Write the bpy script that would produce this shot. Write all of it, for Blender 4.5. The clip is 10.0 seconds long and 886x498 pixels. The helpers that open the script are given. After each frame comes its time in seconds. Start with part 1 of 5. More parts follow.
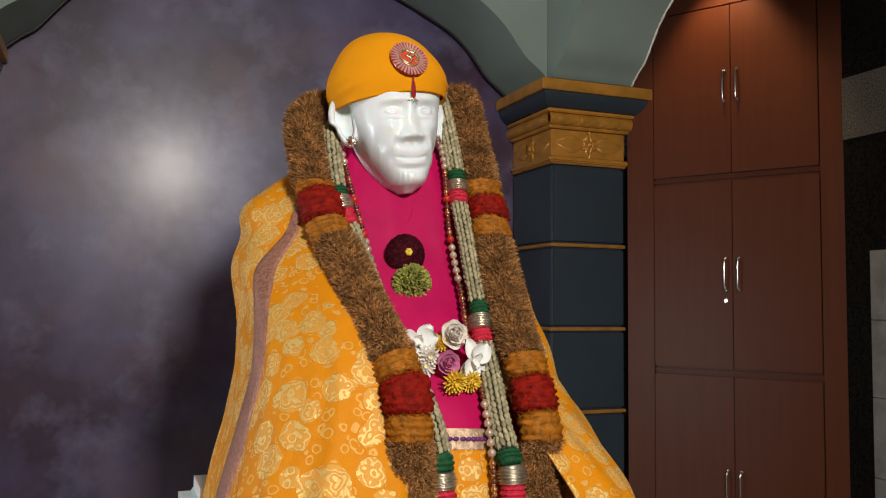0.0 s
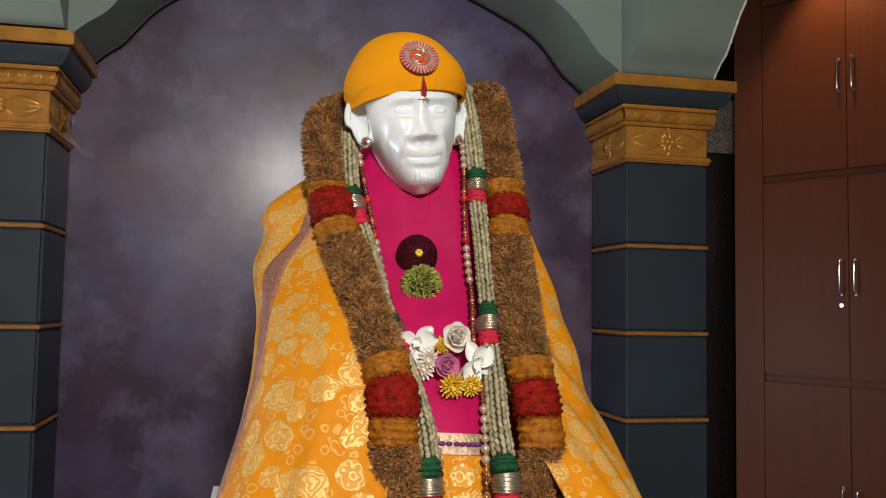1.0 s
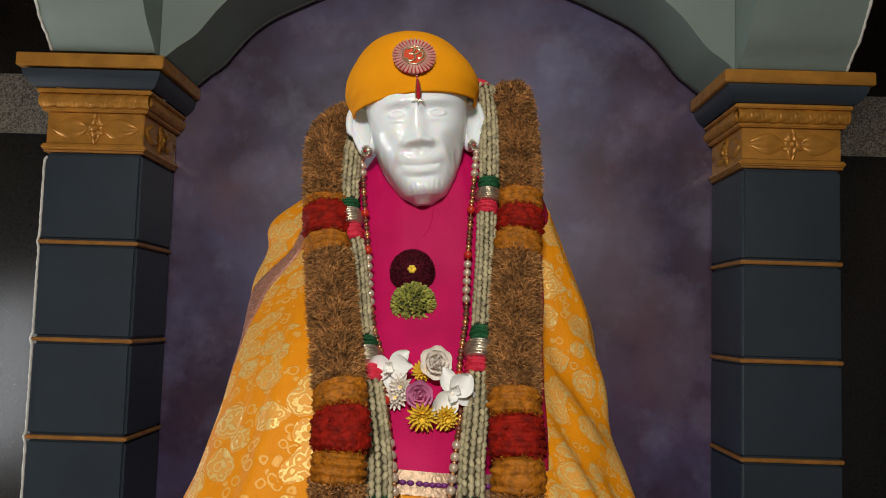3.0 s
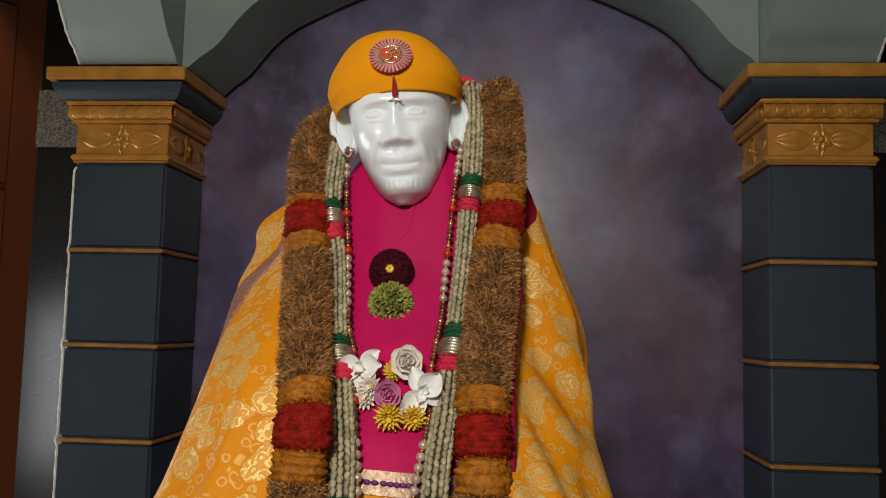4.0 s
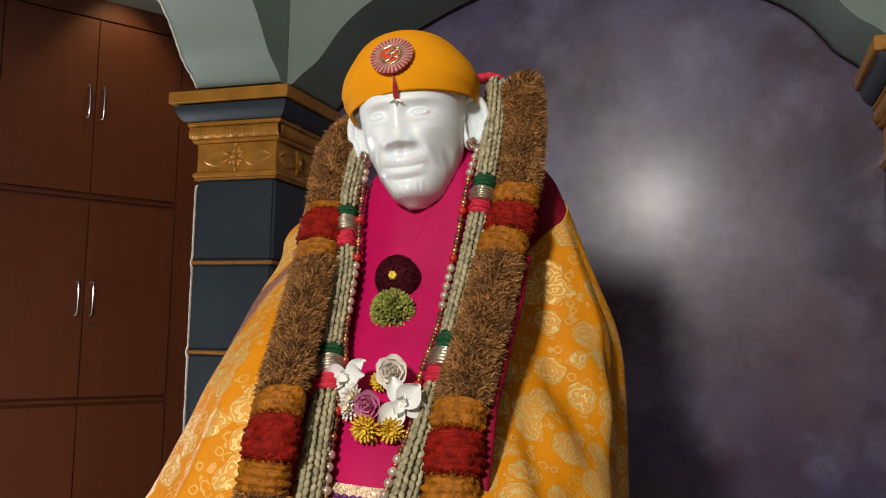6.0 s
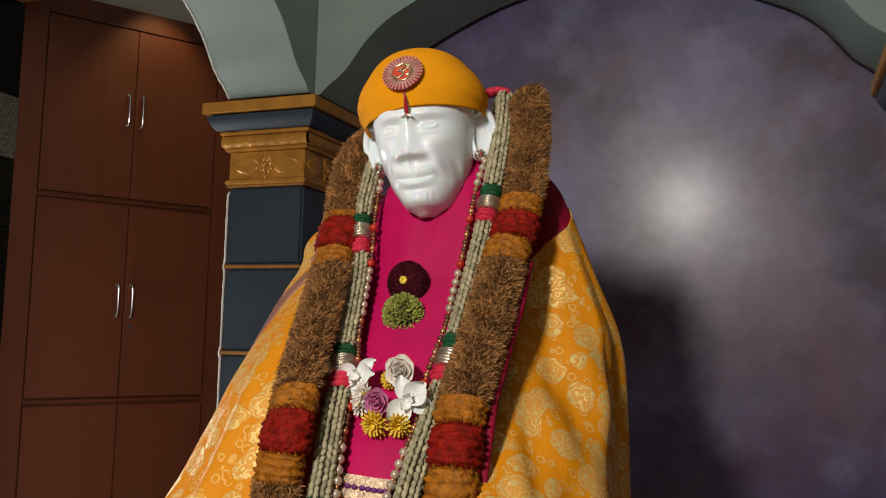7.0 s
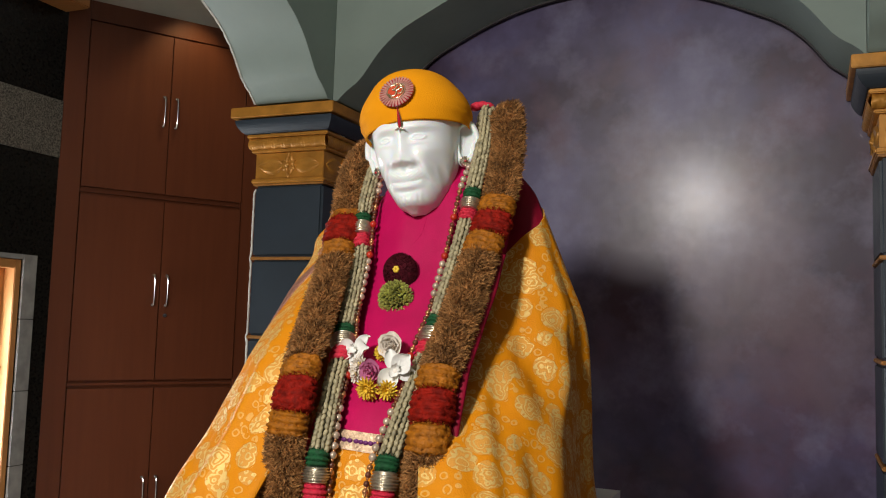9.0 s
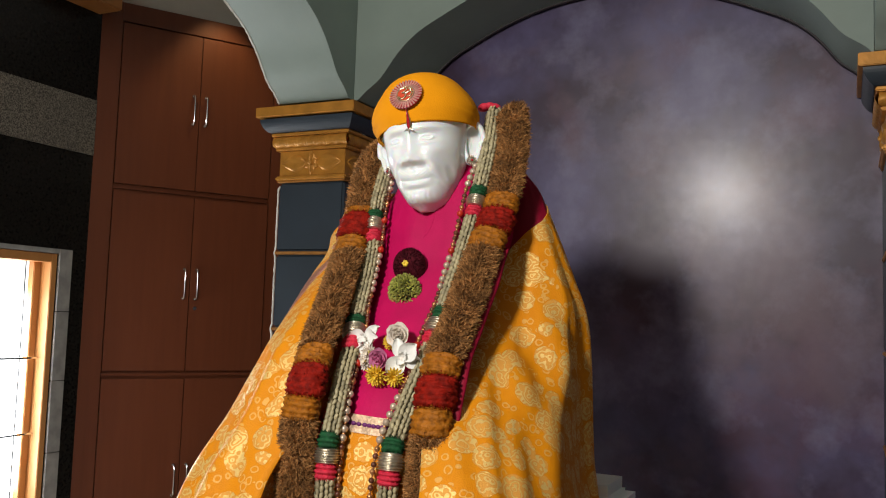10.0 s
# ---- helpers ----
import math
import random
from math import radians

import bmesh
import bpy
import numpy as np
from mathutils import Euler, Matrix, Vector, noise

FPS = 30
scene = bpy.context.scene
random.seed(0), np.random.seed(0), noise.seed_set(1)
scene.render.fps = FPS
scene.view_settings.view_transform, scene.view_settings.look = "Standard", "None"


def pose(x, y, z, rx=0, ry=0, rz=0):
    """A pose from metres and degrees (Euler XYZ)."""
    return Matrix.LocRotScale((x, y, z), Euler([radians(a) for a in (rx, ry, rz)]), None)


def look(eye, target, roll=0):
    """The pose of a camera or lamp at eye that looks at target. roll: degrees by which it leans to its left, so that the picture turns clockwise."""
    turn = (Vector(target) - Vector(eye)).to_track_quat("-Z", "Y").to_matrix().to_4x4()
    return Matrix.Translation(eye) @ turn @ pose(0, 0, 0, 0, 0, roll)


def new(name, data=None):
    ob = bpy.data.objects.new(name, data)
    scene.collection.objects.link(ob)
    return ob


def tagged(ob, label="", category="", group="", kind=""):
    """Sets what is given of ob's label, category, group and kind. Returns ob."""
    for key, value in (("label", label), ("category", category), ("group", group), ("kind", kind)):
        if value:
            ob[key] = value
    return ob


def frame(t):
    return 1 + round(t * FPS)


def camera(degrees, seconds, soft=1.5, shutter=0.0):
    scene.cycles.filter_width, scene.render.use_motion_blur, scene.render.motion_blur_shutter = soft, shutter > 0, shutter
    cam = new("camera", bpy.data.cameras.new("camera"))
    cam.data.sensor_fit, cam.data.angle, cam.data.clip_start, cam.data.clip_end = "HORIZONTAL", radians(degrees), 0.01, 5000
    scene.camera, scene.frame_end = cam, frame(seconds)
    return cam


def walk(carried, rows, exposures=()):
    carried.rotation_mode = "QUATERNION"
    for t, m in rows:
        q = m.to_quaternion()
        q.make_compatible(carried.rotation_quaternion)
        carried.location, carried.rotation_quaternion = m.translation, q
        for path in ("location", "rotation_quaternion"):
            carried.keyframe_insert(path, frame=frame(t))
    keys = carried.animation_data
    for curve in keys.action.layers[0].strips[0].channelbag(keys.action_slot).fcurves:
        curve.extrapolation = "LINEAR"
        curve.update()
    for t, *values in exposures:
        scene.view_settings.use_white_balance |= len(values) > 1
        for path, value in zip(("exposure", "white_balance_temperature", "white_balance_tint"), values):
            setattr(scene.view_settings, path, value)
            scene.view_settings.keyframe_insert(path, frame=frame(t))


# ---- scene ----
cam = camera(54.4, 10.0, soft=1.1)
METRES, EYE, TILT, LEAN, TURN = 1.8, 1.75, 0.0, 0.0, -21.3
ROWS = [
    (0.0, 0.0, 0.0, 0.0, -0.04, 3.73, -0.55),
    (0.5, 0.0769, 0.025, 0.0033, 5.0, 3.84, -0.66),
    (1.0, 0.1433, 0.0292, 0.0007, 8.98, 3.8, -0.97),
    (1.5, 0.187, 0.0715, -0.0056, 11.05, 3.93, -0.97),
    (2.0, 0.2232, 0.1263, -0.0003, 13.91, 4.14, -1.25),
    (2.5, 0.2619, 0.153, 0.0059, 17.12, 4.5, -1.28),
    (4.0, 0.4118, 0.2214, 0.0024, 26.34, 5.16, -1.43),
    (4.5, 0.439, 0.269, 0.0022, 30.4, 5.18, -1.65),
    (5.0, 0.4702, 0.3071, 0.0045, 32.83, 5.16, -1.8),
    (5.5, 0.5081, 0.345, 0.0087, 36.61, 5.22, -2.16),
    (7.0, 0.6171, 0.3472, 0.0077, 42.26, 5.46, -1.45),
    (7.5, 0.6499, 0.3235, 0.0006, 42.73, 5.04, -1.31),
    (8.0, 0.6877, 0.2932, 0.0013, 43.13, 4.95, -1.3),
    (8.5, 0.7192, 0.2784, -0.0007, 43.32, 5.14, -1.46),
    (9.0, 0.7635, 0.2701, -0.005, 44.34, 4.96, -1.77),
    (9.5, 0.8106, 0.2575, -0.0096, 45.54, 4.77, -1.82),
    (10.0, 0.8248, 0.2532, -0.0085, 46.38, 4.55, -1.95),
]
STATIONS = [(t, pose(-0.612, 0, EYE, TILT, LEAN, TURN) @ pose(METRES * x, METRES * y, METRES * z, 90 + pitch, roll, yaw)) for t, x, y, z, yaw, pitch, roll in ROWS]
STATIONS += [
    (2.7, look((-0.019, 0.083, 1.767), (0.050, 2.076, 1.926), 1.6)),
    (3.8, look((0.200, 0.071, 1.758), (0.039, 2.057, 1.938), 1.3)),
    (5.7, look((0.511, 0.249, 1.765), (-0.069, 2.154, 1.946), 1.8)),
    (6.8, look((0.641, 0.205, 1.762), (-0.070, 2.064, 1.960), 1.2)),
]
STATIONS.sort(key=lambda k: k[0])
walk(cam, STATIONS,
     exposures=[(0.0, 0.0), (2.5, -0.1), (3.8, -0.3), (4.5, -0.25), (5.5, -0.02), (7.5, -0.15), (9.0, 0.05), (10.0, 0.1)])

# ---- light, world, exposure ----
world = bpy.data.worlds.new("world")
scene.world = world
world.use_nodes = True
wn = world.node_tree
sky = wn.nodes.new("ShaderNodeTexSky")
sky.sky_type = "NISHITA"
sky.sun_disc = False
sky.sun_elevation, sky.sun_rotation = radians(40), radians(250)
wn.links.new(sky.outputs[0], wn.nodes["Background"].inputs[0])
wn.nodes["Background"].inputs[1].default_value = 0.1


def area_lamp(name, m, power, size, colour, size_y=None):
    data = bpy.data.lights.new(name, "AREA")
    data.energy, data.size, data.color = power, size, colour
    if size_y:
        data.shape, data.size_y = "RECTANGLE", size_y
    ob = new(name, data)
    ob.matrix_world = m
    return tagged(ob, "lamp light", "light", kind="structure")


def spot_lamp(name, m, power, cone, colour):
    data = bpy.data.lights.new(name, "SPOT")
    data.energy, data.color, data.spot_size, data.spot_blend, data.shadow_soft_size = power, colour, radians(cone), 0.7, 0.03
    ob = new(name, data)
    ob.matrix_world = m
    return tagged(ob, "small warm downlight", "light", kind="structure")


LAMP = (-0.1, -1.3, 2.97)
area_lamp("main_light", look(LAMP, (0.0, 2.0, 1.2)), 90, 0.34, (1.0, 0.94, 0.875))
area_lamp("window_light", pose(-3.62, 2.87, 1.2, 0, -90, 0), 68, 1.2, (0.92, 0.96, 1.0), 1.45)

# ---- helpers for building ----


def part(name, bm, material, parent=None, label="", smooth=False):
    me = bpy.data.meshes.new(name)
    if smooth:
        for f in bm.faces:
            f.smooth = True
    bm.to_mesh(me)
    bm.free()
    me.materials.append(material)
    ob = new(name, me)
    if parent:
        ob.parent = parent
    if label:
        ob["label"] = label
    return ob


def empty(name, at=(0, 0, 0), **tags):
    ob = new(name)
    ob.empty_display_size = 0.05
    ob.location = at
    return tagged(ob, **tags)


def box(x0, x1, y0, y1, z0, z1, bevel=0.0, segments=2, bm=None):
    b = bmesh.new()
    vs = [b.verts.new((x, y, z)) for x in (x0, x1) for y in (y0, y1) for z in (z0, z1)]
    for q in ((0, 1, 3, 2), (4, 6, 7, 5), (0, 4, 5, 1), (2, 3, 7, 6), (0, 2, 6, 4), (1, 5, 7, 3)):
        b.faces.new([vs[i] for i in q])
    if bevel:
        bmesh.ops.bevel(b, geom=b.edges[:], offset=bevel, segments=segments, affect="EDGES", clamp_overlap=True)
    bmesh.ops.recalc_face_normals(b, faces=b.faces)
    if bm is None:
        return b
    me = bpy.data.meshes.new("tmp")
    b.to_mesh(me)
    b.free()
    bm.from_mesh(me)
    bpy.data.meshes.remove(me)
    return bm


def grid_mesh(rows, closed_u=False, closed_v=False, uvs=None, bm=None):
    """rows: list of lists of points. u runs along a row."""
    b = bm or bmesh.new()
    layer = b.loops.layers.uv.verify() if uvs else None
    v = [[b.verts.new(p) for p in r] for r in rows]
    nr, nc = len(rows), len(rows[0])
    for i in range(nr if closed_v else nr - 1):
        for j in range(nc if closed_u else nc - 1):
            ids = ((i, j), (i, (j + 1) % nc), ((i + 1) % nr, (j + 1) % nc), ((i + 1) % nr, j))
            f = b.faces.new([v[a][c] for a, c in ids])
            if layer:
                for loop, (a, c) in zip(f.loops, ids):
                    loop[layer].uv = uvs[a][c]
    bmesh.ops.recalc_face_normals(b, faces=b.faces)
    return b


def smooth_path(points, n):
    """Catmull-Rom through the points, n samples evenly in length."""
    p = [Vector(q) for q in points]
    p = [2 * p[0] - p[1]] + p + [2 * p[-1] - p[-2]]
    fine = []
    for i in range(1, len(p) - 2):
        for k in range(24):
            t = k / 24
            a, b, c, d = p[i - 1:i + 3]
            fine.append(0.5 * (2 * b + (c - a) * t + (2 * a - 5 * b + 4 * c - d) * t * t + (3 * b - a - 3 * c + d) * t ** 3))
    fine.append(p[-2])
    run = np.concatenate(([0], np.cumsum([(fine[i + 1] - fine[i]).length for i in range(len(fine) - 1)])))
    want = np.linspace(0, run[-1], n)
    arr = np.array(fine)
    return [Vector([np.interp(w, run, arr[:, k]) for k in range(3)]) for w in want], run[-1]


def frames_along(path):
    """Tangent, side and outward vector at each sample; outward is kept towards -y."""
    out = []
    for i, q in enumerate(path):
        t = (path[min(i + 1, len(path) - 1)] - path[max(i - 1, 0)]).normalized()
        n = Vector((0, -1, 0.25))
        n = (n - t * n.dot(t)).normalized()
        out.append((t, t.cross(n).normalized(), n))
    return out


def tube(path, rx, ry, sides=10, wobble=None, bm=None):
    rows = []
    for i, (q, (t, s, n)) in enumerate(zip(path, frames_along(path))):
        a_x, a_y = (rx(i / (len(path) - 1)), ry(i / (len(path) - 1))) if callable(rx) else (rx, ry)
        row = []
        for k in range(sides):
            a = 2 * math.pi * k / sides
            w = 1 + (wobble(q, a) if wobble else 0)
            row.append(q + s * math.cos(a) * a_x * w + n * math.sin(a) * a_y * w)
        rows.append(row)
    b = grid_mesh(rows, closed_u=True, bm=bm)
    return b


def interp(z, table):
    zs, vs = zip(*sorted(table))
    return float(np.interp(z, zs, vs))


def ease(z, table, span=0.024):
    """Smoothed table lookup."""
    return sum(interp(z + span * d, table) for d in (-1, -0.6, -0.2, 0.2, 0.6, 1)) / 6


# ---- materials ----
def mat(name, colour, rough=0.5, metal=0.0, vary=0.15, scale=8.0, bump=0.0, bump_scale=60.0, colour2=None, coat=0.0, sheen=0.0, spec=0.5, rand=0.0):
    m = bpy.data.materials.new(name)
    m.use_nodes = True
    nt = m.node_tree
    b = nt.nodes["Principled BSDF"]
    b.inputs["Roughness"].default_value, b.inputs["Metallic"].default_value = rough, metal
    b.inputs["Coat Weight"].default_value, b.inputs["Sheen Weight"].default_value = coat, sheen
    b.inputs["Specular IOR Level"].default_value = spec
    co = nt.nodes.new("ShaderNodeTexCoord")
    n1 = nt.nodes.new("ShaderNodeTexNoise")
    n1.inputs["Scale"].default_value, n1.inputs["Detail"].default_value = scale, 6
    nt.links.new(co.outputs["Object"], n1.inputs["Vector"])
    ramp = nt.nodes.new("ShaderNodeValToRGB")
    c2 = colour2 or tuple(c * (1 - vary) for c in colour)
    ramp.color_ramp.elements[0].position, ramp.color_ramp.elements[1].position = 0.35, 0.65
    ramp.color_ramp.elements[0].color, ramp.color_ramp.elements[1].color = (*c2, 1), (*colour, 1)
    nt.links.new(n1.outputs[0], ramp.inputs[0])
    last = ramp.outputs[0]
    if rand:
        info = nt.nodes.new("ShaderNodeNewGeometry")
        hsv = nt.nodes.new("ShaderNodeHueSaturation")
        mr = nt.nodes.new("ShaderNodeMapRange")
        mr.inputs["To Min"].default_value, mr.inputs["To Max"].default_value = 1 - rand, 1 + rand
        nt.links.new(info.outputs["Random Per Island"], mr.inputs[0])
        nt.links.new(mr.outputs[0], hsv.inputs["Value"])
        nt.links.new(last, hsv.inputs["Color"])
        last = hsv.outputs[0]
    nt.links.new(last, b.inputs["Base Color"])
    n2 = nt.nodes.new("ShaderNodeTexNoise")
    n2.inputs["Scale"].default_value, n2.inputs["Detail"].default_value = bump_scale, 4
    nt.links.new(co.outputs["Object"], n2.inputs["Vector"])
    rr = nt.nodes.new("ShaderNodeMapRange")
    rr.inputs["To Min"].default_value, rr.inputs["To Max"].default_value = max(0.02, rough - 0.06), min(1, rough + 0.06)
    nt.links.new(n2.outputs[0], rr.inputs[0])
    nt.links.new(rr.outputs[0], b.inputs["Roughness"])
    if bump:
        bp = nt.nodes.new("ShaderNodeBump")
        bp.inputs["Strength"].default_value, bp.inputs["Distance"].default_value = bump, 0.004
        nt.links.new(n2.outputs[0], bp.inputs["Height"])
        nt.links.new(bp.outputs[0], b.inputs["Normal"])
    return m


def add_wave_bump(m, scale, strength, direction="X", distort=2.0):
    nt = m.node_tree
    w = nt.nodes.new("ShaderNodeTexWave")
    w.bands_direction = direction
    w.inputs["Scale"].default_value, w.inputs["Distortion"].default_value, w.inputs["Detail"].default_value = scale, distort, 2
    co = nt.nodes.new("ShaderNodeTexCoord")
    nt.links.new(co.outputs["Object"], w.inputs["Vector"])
    bp = nt.nodes.new("ShaderNodeBump")
    bp.inputs["Strength"].default_value, bp.inputs["Distance"].default_value = strength, 0.002
    nt.links.new(w.outputs[1], bp.inputs["Height"])
    b = nt.nodes["Principled BSDF"]
    if b.inputs["Normal"].links:
        nt.links.new(b.inputs["Normal"].links[0].from_socket, bp.inputs["Normal"])
    nt.links.new(bp.outputs[0], b.inputs["Normal"])
    return m


def mix_colour(nt, fac, a, b):
    n = nt.nodes.new("ShaderNodeMix")
    n.data_type = "RGBA"
    for sock, val in ((n.inputs[0], fac), (n.inputs[6], a), (n.inputs[7], b)):
        if isinstance(val, (int, float)):
            sock.default_value = val
        elif isinstance(val, tuple):
            sock.default_value = (*val, 1)
        else:
            nt.links.new(val, sock)
    return n.outputs[2]


def math_node(nt, op, a, b=0.0, c=0.0):
    n = nt.nodes.new("ShaderNodeMath")
    n.operation = op
    for sock, val in zip(n.inputs, (a, b, c)):
        if isinstance(val, (int, float)):
            sock.default_value = val
        else:
            nt.links.new(val, sock)
    return n.outputs[0]


def panel_material():
    """Hand-sponged purple paint on a veneered board, satin lacquer over it."""
    m = mat("purple_cloud_paint", (0.1, 0.08, 0.14), 0.42, bump=0.05, bump_scale=25, spec=0.5, coat=0.22)
    nt = m.node_tree
    b = nt.nodes["Principled BSDF"]
    co = nt.nodes.new("ShaderNodeTexCoord")

    def cloud(scale, lo, hi, seed, detail=5):
        mp = nt.nodes.new("ShaderNodeMapping")
        mp.inputs["Location"].default_value = (seed, seed * 0.7, seed * 1.3)
        n = nt.nodes.new("ShaderNodeTexNoise")
        n.inputs["Scale"].default_value, n.inputs["Detail"].default_value = scale, detail
        n.inputs["Roughness"].default_value = 0.6
        nt.links.new(co.outputs["Object"], mp.inputs[0])
        nt.links.new(mp.outputs[0], n.inputs["Vector"])
        r = nt.nodes.new("ShaderNodeMapRange")
        r.inputs["From Min"].default_value, r.inputs["From Max"].default_value = lo, hi
        nt.links.new(n.outputs[0], r.inputs[0])
        return r.outputs[0]

    c = mix_colour(nt, cloud(1.6, 0.4, 0.63, 3.1), (0.034, 0.015, 0.046), (0.096, 0.082, 0.190))
    c = mix_colour(nt, math_node(nt, "MULTIPLY", cloud(2.3, 0.5, 0.68, 7.7), 0.6), c, (0.095, 0.026, 0.055))
    c = mix_colour(nt, math_node(nt, "MULTIPLY", cloud(3.6, 0.50, 0.70, 1.9), 0.5), c, (0.21, 0.20, 0.33))
    c = mix_colour(nt, math_node(nt, "MULTIPLY", cloud(1.9, 0.50, 0.66, 5.2), 0.5), c, (0.15, 0.092, 0.125))
    nt.links.new(c, b.inputs["Base Color"])
    b.inputs["Coat Roughness"].default_value = 0.21
    return add_wave_bump(m, 33, 0.03, "X", 3.5)


def brocade_material():
    """Orange silk with woven gilt roses, leaves and dots."""
    m = mat("orange_brocade", (0.72, 0.25, 0.012), 0.5, spec=0.25)
    nt = m.node_tree
    b = nt.nodes["Principled BSDF"]
    uv = nt.nodes.new("ShaderNodeTexCoord").outputs["Object"]
    nz = nt.nodes.new("ShaderNodeTexNoise")
    nz.inputs["Scale"].default_value, nz.inputs["Detail"].default_value = 30, 2
    nt.links.new(uv, nz.inputs["Vector"])
    wob = nt.nodes.new("ShaderNodeVectorMath")
    wob.operation = "MULTIPLY_ADD"
    wob.inputs[1].default_value = (0.016, 0.016, 0.016)
    nt.links.new(nz.outputs[1], wob.inputs[0])
    nt.links.new(uv, wob.inputs[2])

    def cells(scale, rnd):
        v = nt.nodes.new("ShaderNodeTexVoronoi")
        v.voronoi_dimensions = "3D"
        v.inputs["Scale"].default_value, v.inputs["Randomness"].default_value = scale, rnd
        nt.links.new(wob.outputs[0], v.inputs["Vector"])
        return v

    big = cells(16.5, 0.6)
    d = math_node(nt, "MULTIPLY_ADD", math_node(nt, "SUBTRACT", nz.outputs[0], 0.5), 0.2, big.outputs["Distance"])
    pet = cells(64, 0.9)
    swirl = math_node(nt, "SINE", math_node(nt, "MULTIPLY_ADD", d, 36.0, math_node(nt, "MULTIPLY", pet.outputs["Distance"], 11.0)))
    line = math_node(nt, "GREATER_THAN", swirl, 0.3)
    inside = math_node(nt, "LESS_THAN", d, 0.50)
    petals = math_node(nt, "MULTIPLY", inside, line)
    rose = math_node(nt, "MULTIPLY", inside, math_node(nt, "MULTIPLY_ADD", line, 0.62, 0.28))
    small = cells(44, 0.9)
    dots = math_node(nt, "MULTIPLY", math_node(nt, "LESS_THAN", math_node(nt, "ABSOLUTE", math_node(nt, "SUBTRACT", small.outputs["Distance"], 0.33)), 0.075), math_node(nt, "GREATER_THAN", d, 0.54))
    gold = math_node(nt, "MAXIMUM", rose, math_node(nt, "MULTIPLY", dots, 0.4))
    base = mix_colour(nt, nz.outputs[0], (0.75, 0.245, 0.001), (0.84, 0.315, 0.002))
    col = mix_colour(nt, gold, base, (0.95, 0.68, 0.24))
    nt.links.new(col, b.inputs["Base Color"])
    nt.links.new(math_node(nt, "MULTIPLY", gold, 0.42), b.inputs["Metallic"])
    nt.links.new(math_node(nt, "MULTIPLY_ADD", gold, -0.3, 0.6), b.inputs["Roughness"])
    weave = nt.nodes.new("ShaderNodeTexNoise")
    weave.inputs["Scale"].default_value = 420
    nt.links.new(uv, weave.inputs["Vector"])
    bp = nt.nodes.new("ShaderNodeBump")
    bp.inputs["Strength"].default_value, bp.inputs["Distance"].default_value = 1.0, 0.005
    h = math_node(nt, "MULTIPLY_ADD", math_node(nt, "MULTIPLY", inside, petals), 0.5, gold)
    nt.links.new(math_node(nt, "MULTIPLY_ADD", weave.outputs[0], 0.3, h), bp.inputs["Height"])
    nt.links.new(bp.outputs[0], b.inputs["Normal"])
    return m


def granite_material():
    m = mat("speckled_granite", (0.3, 0.28, 0.25), 0.3)
    nt = m.node_tree
    b = nt.nodes["Principled BSDF"]
    co = nt.nodes.new("ShaderNodeTexCoord")
    v = nt.nodes.new("ShaderNodeTexNoise")
    v.inputs["Scale"].default_value, v.inputs["Detail"].default_value = 130, 5
    nt.links.new(co.outputs["Object"], v.inputs["Vector"])
    r = nt.nodes.new("ShaderNodeValToRGB")
    e = r.color_ramp.elements
    e[0].position, e[0].color = 0.36, (0.04, 0.034, 0.028, 1)
    e[1].position, e[1].color = 0.64, (0.30, 0.275, 0.23, 1)
    k = e.new(0.5)
    k.color = (0.16, 0.145, 0.12, 1)
    nt.links.new(v.outputs[0], r.inputs[0])
    nt.links.new(r.outputs[0], b.inputs["Base Color"])
    return m


def wood_material(name, c1, c2, rough, scale=3.0, coat=0.0):
    m = mat(name, c1, rough, coat=coat, spec=0.35)
    nt = m.node_tree
    b = nt.nodes["Principled BSDF"]
    co = nt.nodes.new("ShaderNodeTexCoord")
    mp = nt.nodes.new("ShaderNodeMapping")
    mp.inputs["Scale"].default_value = (9, 9, 0.6)
    n = nt.nodes.new("ShaderNodeTexNoise")
    n.inputs["Scale"].default_value, n.inputs["Detail"].default_value = scale, 7
    nt.links.new(co.outputs["Object"], mp.inputs[0])
    nt.links.new(mp.outputs[0], n.inputs["Vector"])
    nt.links.new(mix_colour(nt, n.outputs[0], c1, c2), b.inputs["Base Color"])
    return m


def glow(name, colour, strength):
    m = bpy.data.materials.new(name)
    m.use_nodes = True
    nt = m.node_tree
    nt.nodes.remove(nt.nodes["Principled BSDF"])
    e = nt.nodes.new("ShaderNodeEmission")
    e.inputs[0].default_value, e.inputs[1].default_value = (*colour, 1), strength
    nt.links.new(e.outputs[0], nt.nodes["Material Output"].inputs[0])
    return m


M_PANEL = panel_material()
M_BROCADE = brocade_material()
M_GRANITE = granite_material()
M_GREEN = mat("grey_green_wall_paint", (0.225, 0.285, 0.255), 0.55, vary=0.12, scale=3, bump=0.12, bump_scale=45)
M_BLUE = mat("slate_blue_column_paint", (0.024, 0.037, 0.052), 0.45, vary=0.18, scale=5, bump=0.12, bump_scale=40)
M_GOLD = mat("old_gold_paint", (0.60, 0.27, 0.042), 0.36, 0.3, vary=0.3, scale=14, bump=0.2, bump_scale=70)
M_GOLDLINE = mat("orange_gold_line_paint", (0.44, 0.19, 0.035), 0.45, 0.15, vary=0.3, scale=20, bump=0.2)
M_TEAK = wood_material("red_brown_laminate", (0.120, 0.031, 0.011), (0.170, 0.047, 0.018), 0.42)
M_GAP = mat("dark_recess", (0.03, 0.01, 0.006), 0.6)
